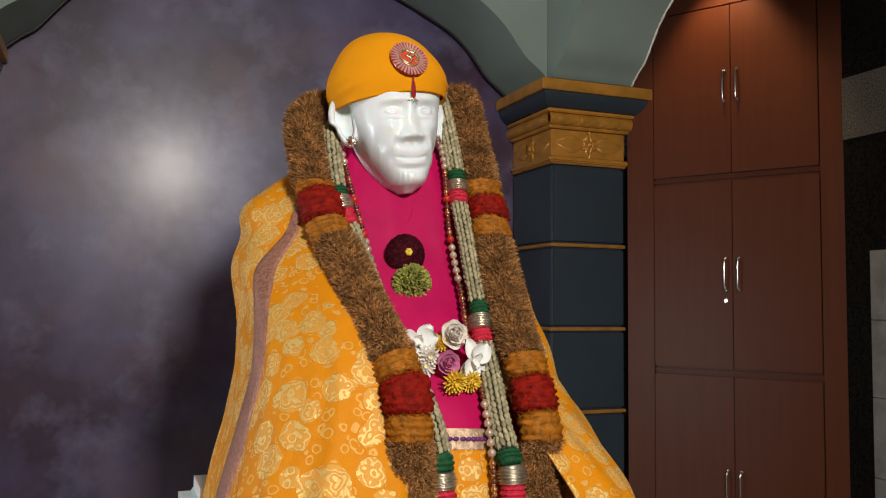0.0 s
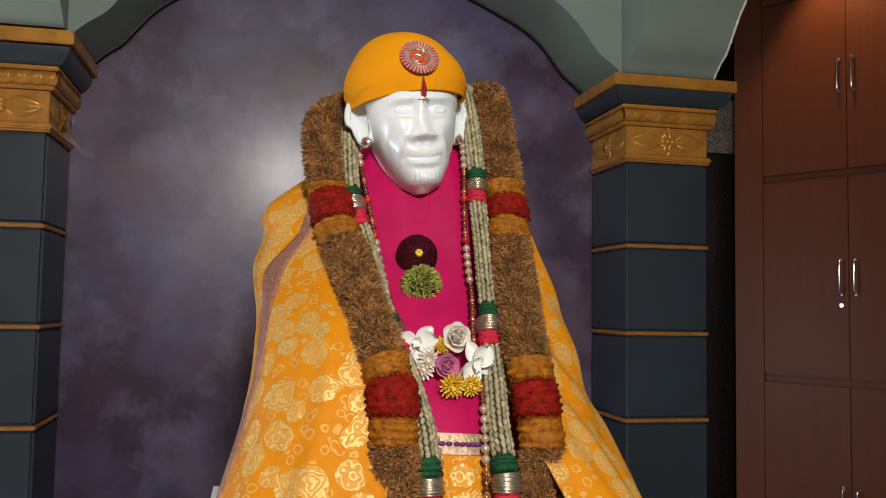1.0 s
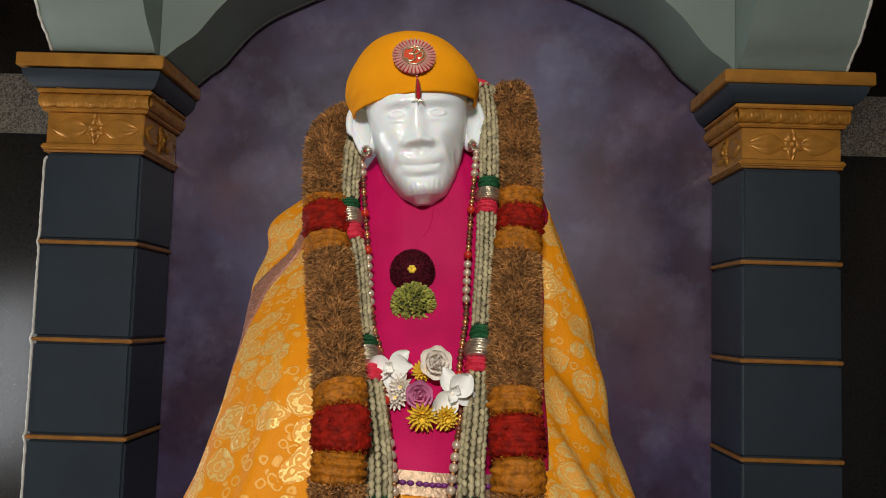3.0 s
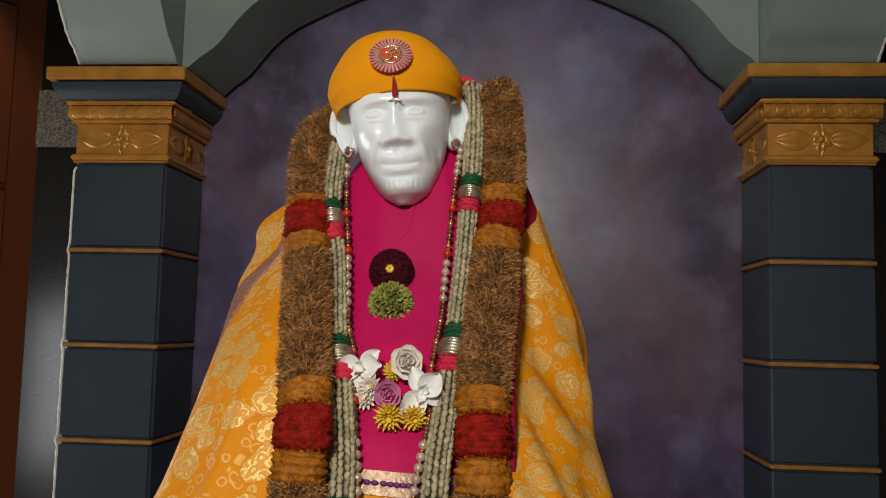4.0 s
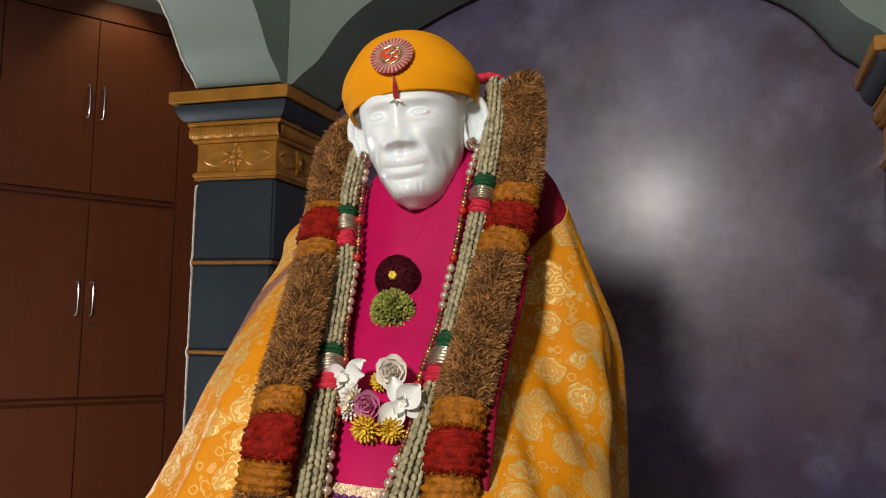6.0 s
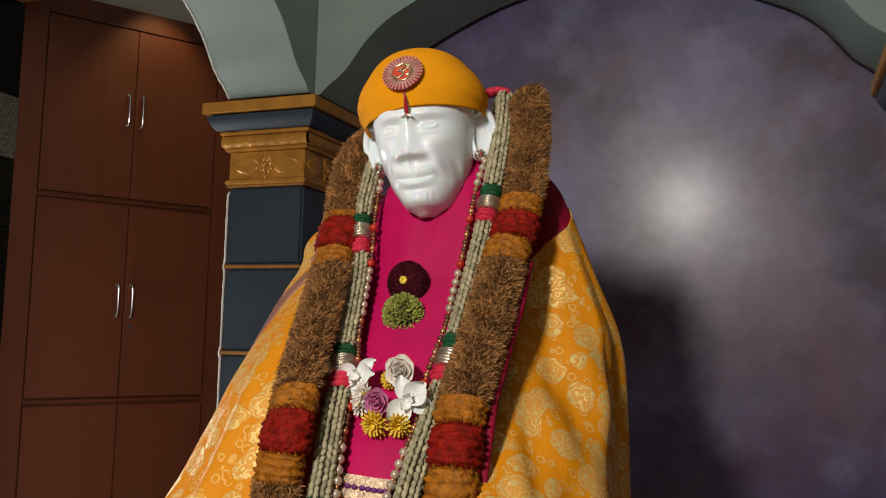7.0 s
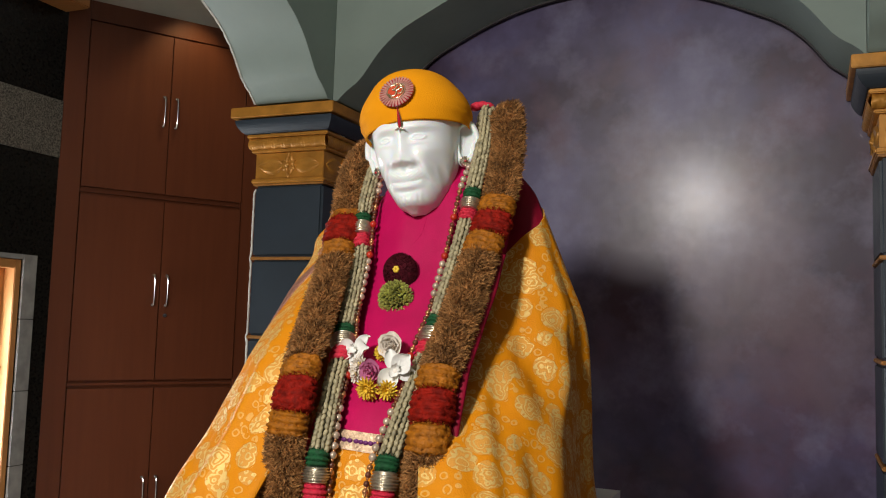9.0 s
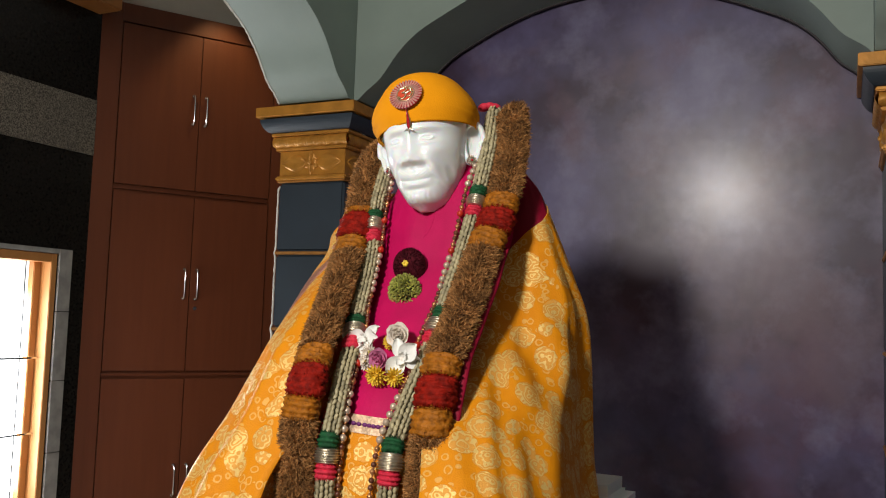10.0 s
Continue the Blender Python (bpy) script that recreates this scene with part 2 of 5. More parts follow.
M_WOOD = wood_material("orange_teak_frame", (0.46, 0.20, 0.06), (0.60, 0.29, 0.10), 0.4)
M_BLACK = mat("polished_black_granite", (0.019, 0.017, 0.015), 0.24, vary=0.5, scale=60, spec=0.3)
M_STONE = mat("grey_stone_jamb", (0.40, 0.40, 0.39), 0.55, vary=0.3, scale=12, bump=0.2)
M_PLASTER = mat("cream_plaster", (0.70, 0.68, 0.62), 0.7, vary=0.06, bump=0.1)
M_FLOOR = mat("beige_floor_stone", (0.42, 0.35, 0.27), 0.35, vary=0.2, scale=4)
M_CHROME = mat("brushed_steel", (0.75, 0.74, 0.72), 0.22, 1.0)
M_MARBLE = mat("white_polished_marble", (0.86, 0.91, 0.93), 0.34, vary=0.03, scale=6, spec=0.28)
marble = M_MARBLE.node_tree.nodes["Principled BSDF"]
marble.inputs["Subsurface Weight"].default_value, marble.inputs["Subsurface Scale"].default_value = 0.28, 0.006
marble.inputs["Coat Weight"].default_value, marble.inputs["Coat Roughness"].default_value = 0.3, 0.10
M_TURBAN = mat("marigold_cotton", (0.90, 0.345, 0.004), 0.85, vary=0.08, scale=10, bump=0.3, bump_scale=380, spec=0.15)
M_PINK = mat("magenta_silk", (0.56, 0.003, 0.100), 0.6, vary=0.18, scale=9, bump=0.2, bump_scale=300, spec=0.2)
M_CRIMSON = mat("crimson_silk", (0.30, 0.004, 0.03), 0.6, spec=0.2, vary=0.2, scale=12, bump=0.25, bump_scale=300)
M_RIBBON = mat("bronze_pink_trim", (0.52, 0.24, 0.17), 0.45, 0.3, vary=0.45, scale=150, bump=0.6, bump_scale=260)
M_FIBRE = mat("dry_brown_grass_fibre", (0.43, 0.205, 0.068), 0.75, vary=0.5, scale=30, rand=0.6, spec=0.25)
M_FIBRECORE = mat("brown_fibre_core", (0.23, 0.108, 0.048), 0.9, vary=0.4, scale=60, bump=0.6, bump_scale=120)
M_ORANGEYARN = mat("ochre_tinsel_yarn", (0.46, 0.155, 0.006), 0.6, 0.1, vary=0.5, scale=80, bump=1.0, bump_scale=150, spec=0.3)
M_REDYARN = mat("dark_red_chenille", (0.32, 0.011, 0.004), 0.7, vary=0.55, scale=70, bump=1.0, bump_scale=150, spec=0.15)
M_SEED = mat("pale_green_seed", (0.43, 0.375, 0.22), 0.5, vary=0.25, scale=60, bump=0.3, bump_scale=260, rand=0.3)
M_SEEDCORE = mat("seed_strand_core", (0.06, 0.05, 0.022), 0.8, vary=0.4, scale=80)
M_GREENYARN = mat("bottle_green_chenille", (0.004, 0.10, 0.028), 0.75, vary=0.4, scale=90, bump=0.8, bump_scale=200)
M_PINKYARN = mat("coral_pink_chenille", (0.72, 0.02, 0.06), 0.7, vary=0.25, scale=90, bump=0.8, bump_scale=200)
M_SILVER = mat("champagne_metal_thread", (0.80, 0.73, 0.60), 0.3, 0.9, vary=0.3, scale=90)
M_PEARL = mat("champagne_pearl_bead", (0.66, 0.52, 0.40), 0.25, 0.35, vary=0.25, scale=30, coat=0.5)
M_BROWNBEAD = mat("brown_wood_bead", (0.16, 0.045, 0.022), 0.35, vary=0.4, scale=40)
M_GOLDBEAD = mat("gold_bead", (0.72, 0.36, 0.16), 0.28, 0.8, vary=0.2)
M_REDBEAD = mat("red_bead", (0.55, 0.03, 0.012), 0.35, vary=0.2)
M_MAROON = mat("maroon_velvet_petal", (0.085, 0.004, 0.012), 0.85, vary=0.4, scale=80, bump=0.6, bump_scale=160, spec=0.2)
M_LEAFGREEN = mat("yellow_green_bud", (0.36, 0.37, 0.07), 0.6, vary=0.4, scale=60, rand=0.4)
M_WHITEPETAL = mat("white_petal", (0.90, 0.90, 0.86), 0.6, vary=0.08, scale=30, bump=0.15, bump_scale=120)
M_CREAM = mat("cream_rose_petal", (0.90, 0.83, 0.74), 0.6, vary=0.1, scale=30)
M_ROSEPINK = mat("rose_pink_petal", (0.78, 0.27, 0.48), 0.6, vary=0.3, scale=40)
M_YELLOW = mat("yellow_petal", (0.94, 0.66, 0.06), 0.6, vary=0.15, scale=50, rand=0.2)
M_LILAC = mat("purple_embroidery", (0.16, 0.02, 0.16), 0.5, vary=0.2)
M_GILT = mat("gilt_cloth", (0.78, 0.55, 0.36), 0.4, 0.5, vary=0.4, scale=120, bump=0.7, bump_scale=200)
M_RUBY = mat("ruby_enamel", (0.50, 0.015, 0.03), 0.2, vary=0.2, coat=0.6)
M_BADGEPINK = mat("pink_foil", (0.85, 0.48, 0.42), 0.3, 0.5, vary=0.35, scale=90)
M_BADGEGOLD = mat("bright_gilt", (0.90, 0.70, 0.45), 0.25, 0.9)
M_DAY = glow("daylight_outside", (0.97, 0.98, 1.0), 2.2)
M_DUSKDAY = glow("shaded_outside", (0.8, 0.85, 0.9), 0.25)
M_LAMP = glow("lamp_diffuser", (1.0, 0.95, 0.88), 6.0)

# ---- the large structure ----
XL, XR = -3.43, 3.305         # side walls
EL, ER = (-3.43, 3.855), (3.305, 3.73)   # where the corner wardrobes begin
CEIL, BACK, FRONT = 4.09, 5.0, -2.6

tagged(part("floor", box(XL - 0.2, XR + 0.2, FRONT - 0.2, BACK + 0.2, -0.1, 0.0), M_FLOOR), "polished beige stone floor", "floor", kind="structure")
tagged(part("ceiling", box(XL - 0.2, XR + 0.2, FRONT - 0.2, BACK + 0.2, CEIL, CEIL + 0.1), M_PLASTER), "plain cream plaster ceiling", "ceiling", kind="structure")
tagged(part("wall_south", box(XL - 0.2, XR + 0.2, FRONT - 0.15, FRONT, 0, CEIL), M_PLASTER), "plain cream plaster wall", "wall", kind="structure")
north = tagged(part("wall_north", box(XL - 0.2, XR + 0.2, BACK, BACK + 0.15, 0, CEIL), M_BLACK), "polished black granite wall behind the shrine panel", "wall", kind="structure")
part("granite_band", box(-3.0, 3.0, BACK - 0.012, BACK, 2.775, 3.125), M_GRANITE, north, "grey speckled granite band")

# side walls of black granite with a window opening each
W_Z0, W_Z1 = 0.25, 2.044


def side_wall(name, x, sgn, y1, w0, w1, lift):
    bm = bmesh.new()
    xa, xb = sorted((x, x + sgn * 0.2))
    box(xa, xb, FRONT, w0, 0, CEIL, bm=bm)
    box(xa, xb, w1, y1 + 0.5, 0, CEIL, bm=bm)
    box(xa, xb, w0, w1, 0, W_Z0, bm=bm)
    box(xa, xb, w0, w1, W_Z1, CEIL, bm=bm)
    wall = tagged(part(name, bm, M_BLACK), "polished black granite wall cladding", "wall", kind="structure")
    xa, xb = sorted((x, x - sgn * 0.012))
    part("granite_band", box(xa, xb, FRONT, y1 - 0.005, 2.690 + lift, 3.045 + lift), M_GRANITE, wall, "grey speckled granite band")
    xa, xb = sorted((x, x - sgn * 0.20))
    part("beam", box(xa, xb, FRONT, y1 - 0.02, 3.606, CEIL - 0.004, 0.01), M_WOOD, wall, "warm teak beam under the ceiling")
    return wall


def window(name, x, sgn, w0, w1, glowing):
    e = empty(name, (x, (w0 + w1) / 2, W_Z0), label="teak-framed window with steel bars in the black wall", category="window", kind="structure")

    def p(n, x0, x1, y0, y1, z0, z1, material, label="", bev=0.004, par=None):
        xa, xb = sorted((x + sgn * x0, x + sgn * x1))
        ob = part(n, box(xa, xb, y0, y1, z0, z1, bev), material, par or e, label)
        if not par:
            ob.matrix_parent_inverse = Matrix.Translation(-e.location)
        return ob
    # stone surround, slightly proud of the wall
    for y0, y1 in ((w0 - 0.094, w0), (w1, w1 + 0.094)):
        for z0, z1 in ((W_Z0, 0.84), (0.844, 1.27), (1.274, 1.69), (1.694, W_Z1 + 0.028)):
            p("stone_jamb", -0.014, 0.05, y0, y1, z0, z1, M_STONE, "grey stone jamb block", 0.002)
    p("stone_head", -0.014, 0.05, w0, w1, W_Z1, W_Z1 + 0.028, M_STONE, "thin grey stone head", 0.002)
    # timber lining and frame
    for y0, y1 in ((w0 + 0.002, w0 + 0.044), (w1 - 0.044, w1 - 0.002)):
        p("frame_post", 0.004, 0.16, y0, y1, W_Z0, W_Z1 - 0.002, M_WOOD)
    for y0, y1 in ((w0 + 0.044, w0 + 0.094), (w1 - 0.094, w1 - 0.044)):
        p("sash_stile", 0.09, 0.14, y0, y1, W_Z0, W_Z1 - 0.04, M_WOOD)
    p("frame_head", 0.004, 0.16, w0 + 0.044, w1 - 0.044, W_Z1 - 0.055, W_Z1 - 0.002, M_WOOD)
    p("frame_sill", 0.004, 0.16, w0 + 0.044, w1 - 0.044, W_Z0, W_Z0 + 0.055, M_WOOD)
    for z in (1.41, 0.96, 0.54):
        p("steel_bar", 0.060, 0.070, w0 + 0.03, w1 - 0.03, z - 0.005, z + 0.005, M_CHROME, "thin steel bar", 0.001)
    for k in range(1, 8):
        y = w0 + (w1 - w0) * k / 8 + 0.02
        p("upright_bar", 0.071, 0.079, y - 0.004, y + 0.004, W_Z0 + 0.04, W_Z1 - 0.04, M_CHROME, "thin upright steel bar", 0.001)
    xa, xb = sorted((x + sgn * 0.55, x + sgn * 0.56))
    tagged(part("backdrop", box(xa, xb, w0 - 1.5, w1 + 2.5, -0.5, 3.2), glowing), "bright daylight outside the window", "backdrop", kind="structure")


side_wall("wall_west", XL, -1, EL[1], 2.15, 3.645, 0.0)
window("window_1", XL, -1, 2.15, 3.645, M_DAY)
side_wall("wall_east", XR, 1, ER[1], 1.98, 3.46, 0.026)
window("window_2", XR, 1, 1.98, 3.46, M_DUSKDAY)


def wardrobe(corner, sgn):
    """Corner wardrobe, set slantwise; local x runs along its front from the wall, y into its depth."""
    m = Matrix.Translation((*corner, 0.0 if sgn > 0 else 0.055)) @ Matrix.Rotation(radians(57.3 if sgn > 0 else 121), 4, "Z")
    if sgn < 0:
        m = m @ Matrix.Diagonal((0.976, -0.976, 1, 1))
    root = empty("wardrobe", (0, 0, 0), label="tall red-brown laminate corner wardrobe with three tiers of closed doors", category="wardrobe", group="corner wardrobes")

    def p(name, bm, material, parent=root, label=""):
        bmesh.ops.transform(bm, matrix=m, verts=bm.verts)
        bmesh.ops.recalc_face_normals(bm, faces=bm.faces)
        return part(name, bm, material, parent, label)
    top, wide, foot = 3.731, 1.41 if sgn > 0 else 1.38, 0.0 if sgn > 0 else -0.055
    p("carcass", box(0, wide, 0.028, 0.375, foot, top), M_TEAK)
    p("stile", box(0.0, 0.132, 0.0, 0.026, foot, top, 0.002), M_TEAK)
    p("stile", box(1.190, wide, 0.0, 0.026, foot, top, 0.002), M_TEAK)
    for z0, z1 in ((2.499, 2.516), (1.289, 1.306), (3.606, top), (foot, 0.112), (0.118, 0.132)):
        p("rail", box(0.134, 1.188, 0.008, 0.026, z0, z1, 0.0015), M_TEAK)
    for tier, (z0, z1, h) in enumerate(((2.5325, 3.594, 3.081), (1.3225, 2.481, 1.901), (0.148, 1.2725, 0.610))):
        for k, (x0, x1) in enumerate(((0.138, 0.6605), (0.6645, 1.185))):
            d = p("door", box(x0, x1, -0.004, 0.022, z0, z1, 0.003), M_TEAK)
            hx = 0.620 if k == 0 else 0.703
            bm = bmesh.new()
            pts, _ = smooth_path([(hx, -0.005, h - 0.097), (hx, -0.036, h - 0.088), (hx, -0.042, h), (hx, -0.036, h + 0.088), (hx, -0.005, h + 0.097)], 22)
            tube(pts, lambda t: 0.0055 + 0.003 * abs(2 * t - 1) ** 3, lambda t: 0.006, 8, bm=bm)
            for dz in (-0.097, 0.097):
                bmesh.ops.create_cone(bm, cap_ends=True, segments=14, radius1=0.012, radius2=0.009, depth=0.010, matrix=Matrix.Translation((hx, -0.008, h + dz)) @ Matrix.Rotation(radians(90), 4, "X"))
            p("handle", bm, M_CHROME, d, "slim brushed steel bow handle")
            if tier == 1 and k == 1:
                bm = bmesh.new()
                bmesh.ops.create_cone(bm, cap_ends=True, segments=18, radius1=0.014, radius2=0.0125, depth=0.010, matrix=Matrix.Translation((hx, -0.008, h - 0.162)) @ Matrix.Rotation(radians(90), 4, "X"))
                p("lock", bm, M_CHROME, d, "round steel cylinder lock")
    bm = box(0.0, wide, 0.038, 0.375, top + 0.001, CEIL - 0.06)
    bmesh.ops.transform(bm, matrix=m, verts=bm.verts)
    bmesh.ops.recalc_face_normals(bm, faces=bm.faces)
    tagged(part("wall_above_wardrobe", bm, M_PLASTER), "cream plaster wall above the wardrobe", "wall", kind="structure")
    # small downlight above the doors
    lamp = m @ Vector((0.78 if sgn > 0 else 0.69, -0.33, CEIL - 0.12))
    aim = m @ Vector((0.78 if sgn > 0 else 0.69, 0.0, 3.0))
    spot_lamp("downlight", look(lamp, aim), 16 if sgn > 0 else 36, 75, (1.0, 0.80, 0.40) if sgn > 0 else (1.0, 0.66, 0.34))


wardrobe(EL, 1)
wardrobe(ER, -1)

# ---- shrine: panel, arches, columns ----
AY0, AY1 = 3.04, 3.42      # front and back of the arch


def arch_z(u):
    """Underside of the arch at distance u from its middle."""
    u = min(abs(u), 1.0)
    z = 1.858 + math.sqrt(1.284 ** 2 - u * u)
    return z - 0.030 * math.exp(-((u - 0.90) / 0.06) ** 2) + 0.012 * math.exp(-((u - 0.73) / 0.09) ** 2)


def arch_solid(us, across0, across1, top, along_y, centre=0.0):
    rows = []
    for u in us:
        z = arch_z(u)
        ring = ((across0, z), (across1, z), (across1, top), (across0, top))
        rows.append([(centre + u, a, h) if not along_y else (a, centre + u, h) for a, h in ring])
    b = grid_mesh(rows, closed_u=True)
    for r in (0, len(rows) - 1):
        b.verts.ensure_lookup_table()
        b.faces.new([b.verts[r * 4 + k] for k in range(4)])
    bmesh.ops.recalc_face_normals(b, faces=b.faces)
    return b


shrine = empty("shrine_arch", (0, 3.2, 0), label="grey-green painted masonry arches over the columns", category="arch", kind="structure")


def fixed(ob, root=shrine):
    ob.matrix_parent_inverse = Matrix.Translation(-root.location)
    return ob


def soften(ob):
    """Smooth shading on curved faces, crisp arrises."""
    ob.data.set_sharp_from_angle(angle=0.5)
    return ob


ARCH_X = 0.022                       # middle of the front arch
SIDES = {-1: (1.004, 1.368), 1: (1.020, 1.392)}   # inner and outer faces of the side arches
fixed(soften(part("front_arch", arch_solid(np.linspace(-1.002 - ARCH_X, 1.018 - ARCH_X, 97), AY0, AY1, CEIL - 0.003, False, ARCH_X), M_GREEN, shrine, smooth=True)))
for s in (-1, 1):
    a, b = sorted((s * SIDES[s][0], s * SIDES[s][1]))
    us = np.concatenate((np.linspace(1.44, 1.0, 4)[:-1], np.linspace(1.0, 0, 60)))
    fixed(soften(part("side_arch", arch_solid(list(us), a, b, CEIL - 0.004, True, 2.0), M_GREEN, shrine, smooth=True)))
    bm = box(a, b, FRONT + 0.02, 2.0, 3.142, CEIL - 0.005)
    fixed(part("side_beam", bm, M_GREEN, shrine))
    # rough white plaster lip left along the outer edge
    bm = bmesh.new()
    lip = [(s * (SIDES[s][1] - 0.002), 2.0 + u, arch_z(u) + 0.001) for u in np.linspace(1.0, 0.2, 90)]
    tube([Vector(q) for q in lip], 0.0045, 0.0045, 7, lambda q, ang: 0.8 * noise.noise(q * 70 + Vector((ang, 0, 0))), bm=bm)
    fixed(part("plaster_lip", bm, M_PLASTER, shrine, "rough white plaster edge"))
# dark bead along the rear edge of the arch, standing in for its shadow gap
bm = bmesh.new()
pts, _ = smooth_path([(ARCH_X + u, AY1 - 0.012, arch_z(u) - 0.002) for u in np.linspace(-1.0, 0.99, 41)], 120)
tube(pts, 0.008, 0.008, 8, bm=bm)
fixed(part("edge_shade_strip", bm, mat("edge_shade_dark", (0.010, 0.006, 0.010), 0.6), shrine, "dark strip standing in for the shadow gap along the panel"))

panel = tagged(part("shrine_panel", box(-1.09, 1.09, 3.43, 3.46, 0.0, CEIL - 0.006), M_PANEL), "sponged purple and grey lacquered backdrop panel", "panel", kind="structure")


def leaf_relief(bm, cx, cz, length, width, tilt, lift, m):
    """A pointed leaf in low relief lying in the xz plane."""
    rows = []
    for i in range(11):
        t = i / 10
        w = width * math.sin(math.pi * t ** 0.8) ** 0.8 if 0 < t < 1 else 0.0006
        row = []
        for k in range(7):
            v = k / 6 * 2 - 1
            h = lift * (0.45 + 0.55 * (1 - abs(v) ** 2)) * math.sin(math.pi * min(max(t, 0.04), 0.96)) ** 0.5 + (0.7 * lift if abs(abs(v) - 0.67) < 0.1 else 0)
            row.append(Vector((t * length, -h if abs(v) < 0.99 else 0.002, w * v)))
        rows.append([m @ (Vector((cx, 0, cz)) + Matrix.Rotation(tilt, 3, "Y") @ q) for q in row])
    grid_mesh(rows, bm=bm)


def capital_face(root, m, half, tag):
    """Carved die: rosette with leaves, rope moulding above."""
    bm = bmesh.new()
    for side in (0, math.pi):
        leaf_relief(bm, 0.028 * (1 if side == 0 else -1), 2.418, half * 0.74, 0.042, side, 0.010, m)
    for k in range(6):
        leaf_relief(bm, 0.0, 2.418, 0.040, 0.017, k * math.pi / 3 + math.pi / 6, 0.012, m)
    for a in (math.pi / 2, -math.pi / 2):
        leaf_relief(bm, 0.0, 2.418, 0.056, 0.022, a, 0.007, m)
    part("carved_leaves", bm, M_GOLD, root, smooth=True)
    bm = bmesh.new()
    bmesh.ops.create_uvsphere(bm, u_segments=14, v_segments=8, radius=0.013, matrix=m @ Matrix.Translation((0, -0.010, 2.418)))
    part("rosette_boss", bm, M_GOLD, root, smooth=True)
    bm = bmesh.new()
    n = 180
    rows = []
    for i in range(n + 1):
        x = -half - 0.022 + (2 * half + 0.044) * i / n
        row = []
        for k in range(14):
            a = 2 * math.pi * k / 14
            r = 0.021 + 0.0062 * abs(math.sin(x * 62 + a * 1.9 + 0.4)) ** 0.45
            row.append(m @ Vector((x, -0.012 + r * 0.9 * math.cos(a), 2.515 + r * math.sin(a))))
        rows.append(row)
    grid_mesh(rows, closed_u=True, bm=bm)
    part("rope_moulding", bm, M_GOLD, root, smooth=True)


def column(s):
    root = empty("column", (0, 0, 0), label="slate blue square column with gold bands and gilt capital", category="column", group="shrine columns")
    x0, x1, yb = 1.054, 1.398, AY1
    low = -0.012 if s < 0 else 0.0    # the left capital sits a little lower

    def bx(name, grow, z0, z1, material, bev=0.004, label=""):
        a, b = sorted((s * (x0 - grow), s * (x1 + grow)))
        return part(name, box(a, b, 3.07 - grow, yb + 0.006, z0, z1, bev, 3), material, root, label)
    edges = [0.12, 0.31, 0.65, 0.987, 1.324, 1.659, 1.999, 2.335 + low]
    bx("base", 0.03, 0.0, 0.12, M_BLUE)
    for z0, z1 in zip(edges, edges[1:]):
        bx("shaft_block", 0.0, z0 + (0.007 if z0 > 0.2 else 0), z1 - 0.007, M_BLUE, 0.010)
    for z in edges[1:-1]:
        bx("gold_band", 0.004, z - 0.0068, z + 0.0068, M_GOLDLINE, 0.003, "thin orange-gold band")
    bx("shaft_neck", 0.006, 2.329 + low, 2.337 + low, M_GOLDLINE, 0.002)
    bx("capital_fillet", 0.014, 2.338 + low, 2.358 + low, M_GOLD, 0.006)
    bx("capital_die", 0.0, 2.359 + low, 2.472 + low, M_GOLD, 0.003, "gilt carved die")
    bx("capital_fillet", 0.016, 2.473 + low, 2.488 + low, M_GOLD, 0.004)
    bx("capital_neck", 0.004, 2.489 + low, 2.535 + low, M_GOLD, 0.003)
    bx("capital_fillet", 0.032, 2.536 + low, 2.551 + low, M_GOLD, 0.004)
    # hollow blue cornice
    bm = bmesh.new()
    rows = []
    for i in range(9):
        t = i / 8
        g = 0.034 + 0.036 * math.sin(t * math.pi / 2) ** 1.2
        z = 2.552 + low + 0.058 * (1 - math.cos(t * math.pi / 2)) ** 0.8
        rows.append([(s * (x0 - g), yb + 0.008, z), (s * (x0 - g), 3.07 - g, z), (s * (x1 + g), 3.07 - g, z), (s * (x1 + g), yb + 0.008, z)])
    grid_mesh(rows, closed_u=True, bm=bm)
    part("cornice", bm, M_BLUE, root, "slate blue hollow cornice")
    bx("abacus", 0.085, 2.611 + low * 0.5, 2.656 + low * 0.5, M_GOLD, 0.003, "gilt slab")
    if s < 0:
        # unpainted plaster left along the outer arris, standing proud at the bands
        path = []
        for z in np.linspace(0.14, 2.300, 260):
            near = min(abs(z - e) for e in edges)
            path.append(Vector((-x1 - 0.001 - 0.007 * math.exp(-(near / 0.012) ** 2) + 0.010 * max(0.0, (z - 2.280) / 0.02) ** 2, 3.071, z)))
        part("plaster_edge", tube(path, 0.0042, 0.0042, 7, lambda q, ang: 0.5 * noise.noise(q * 60 + Vector((ang, 0, 0)))), M_PLASTER, root, "rough white plaster edge")
    half = (x1 - x0) / 2
    capital_face(root, Matrix.Translation((s * (x0 + x1) / 2, 3.072, low - 0.003)), half, "front")
    turn = Matrix.Translation((s * (x0 + 0.002), 3.07 + half, low - 0.003)) @ Matrix.Rotation(radians(-90 if s > 0 else 90), 4, "Z")
    capital_face(root, turn, half - 0.004, "side")
    return root


column(-1)
column(1)

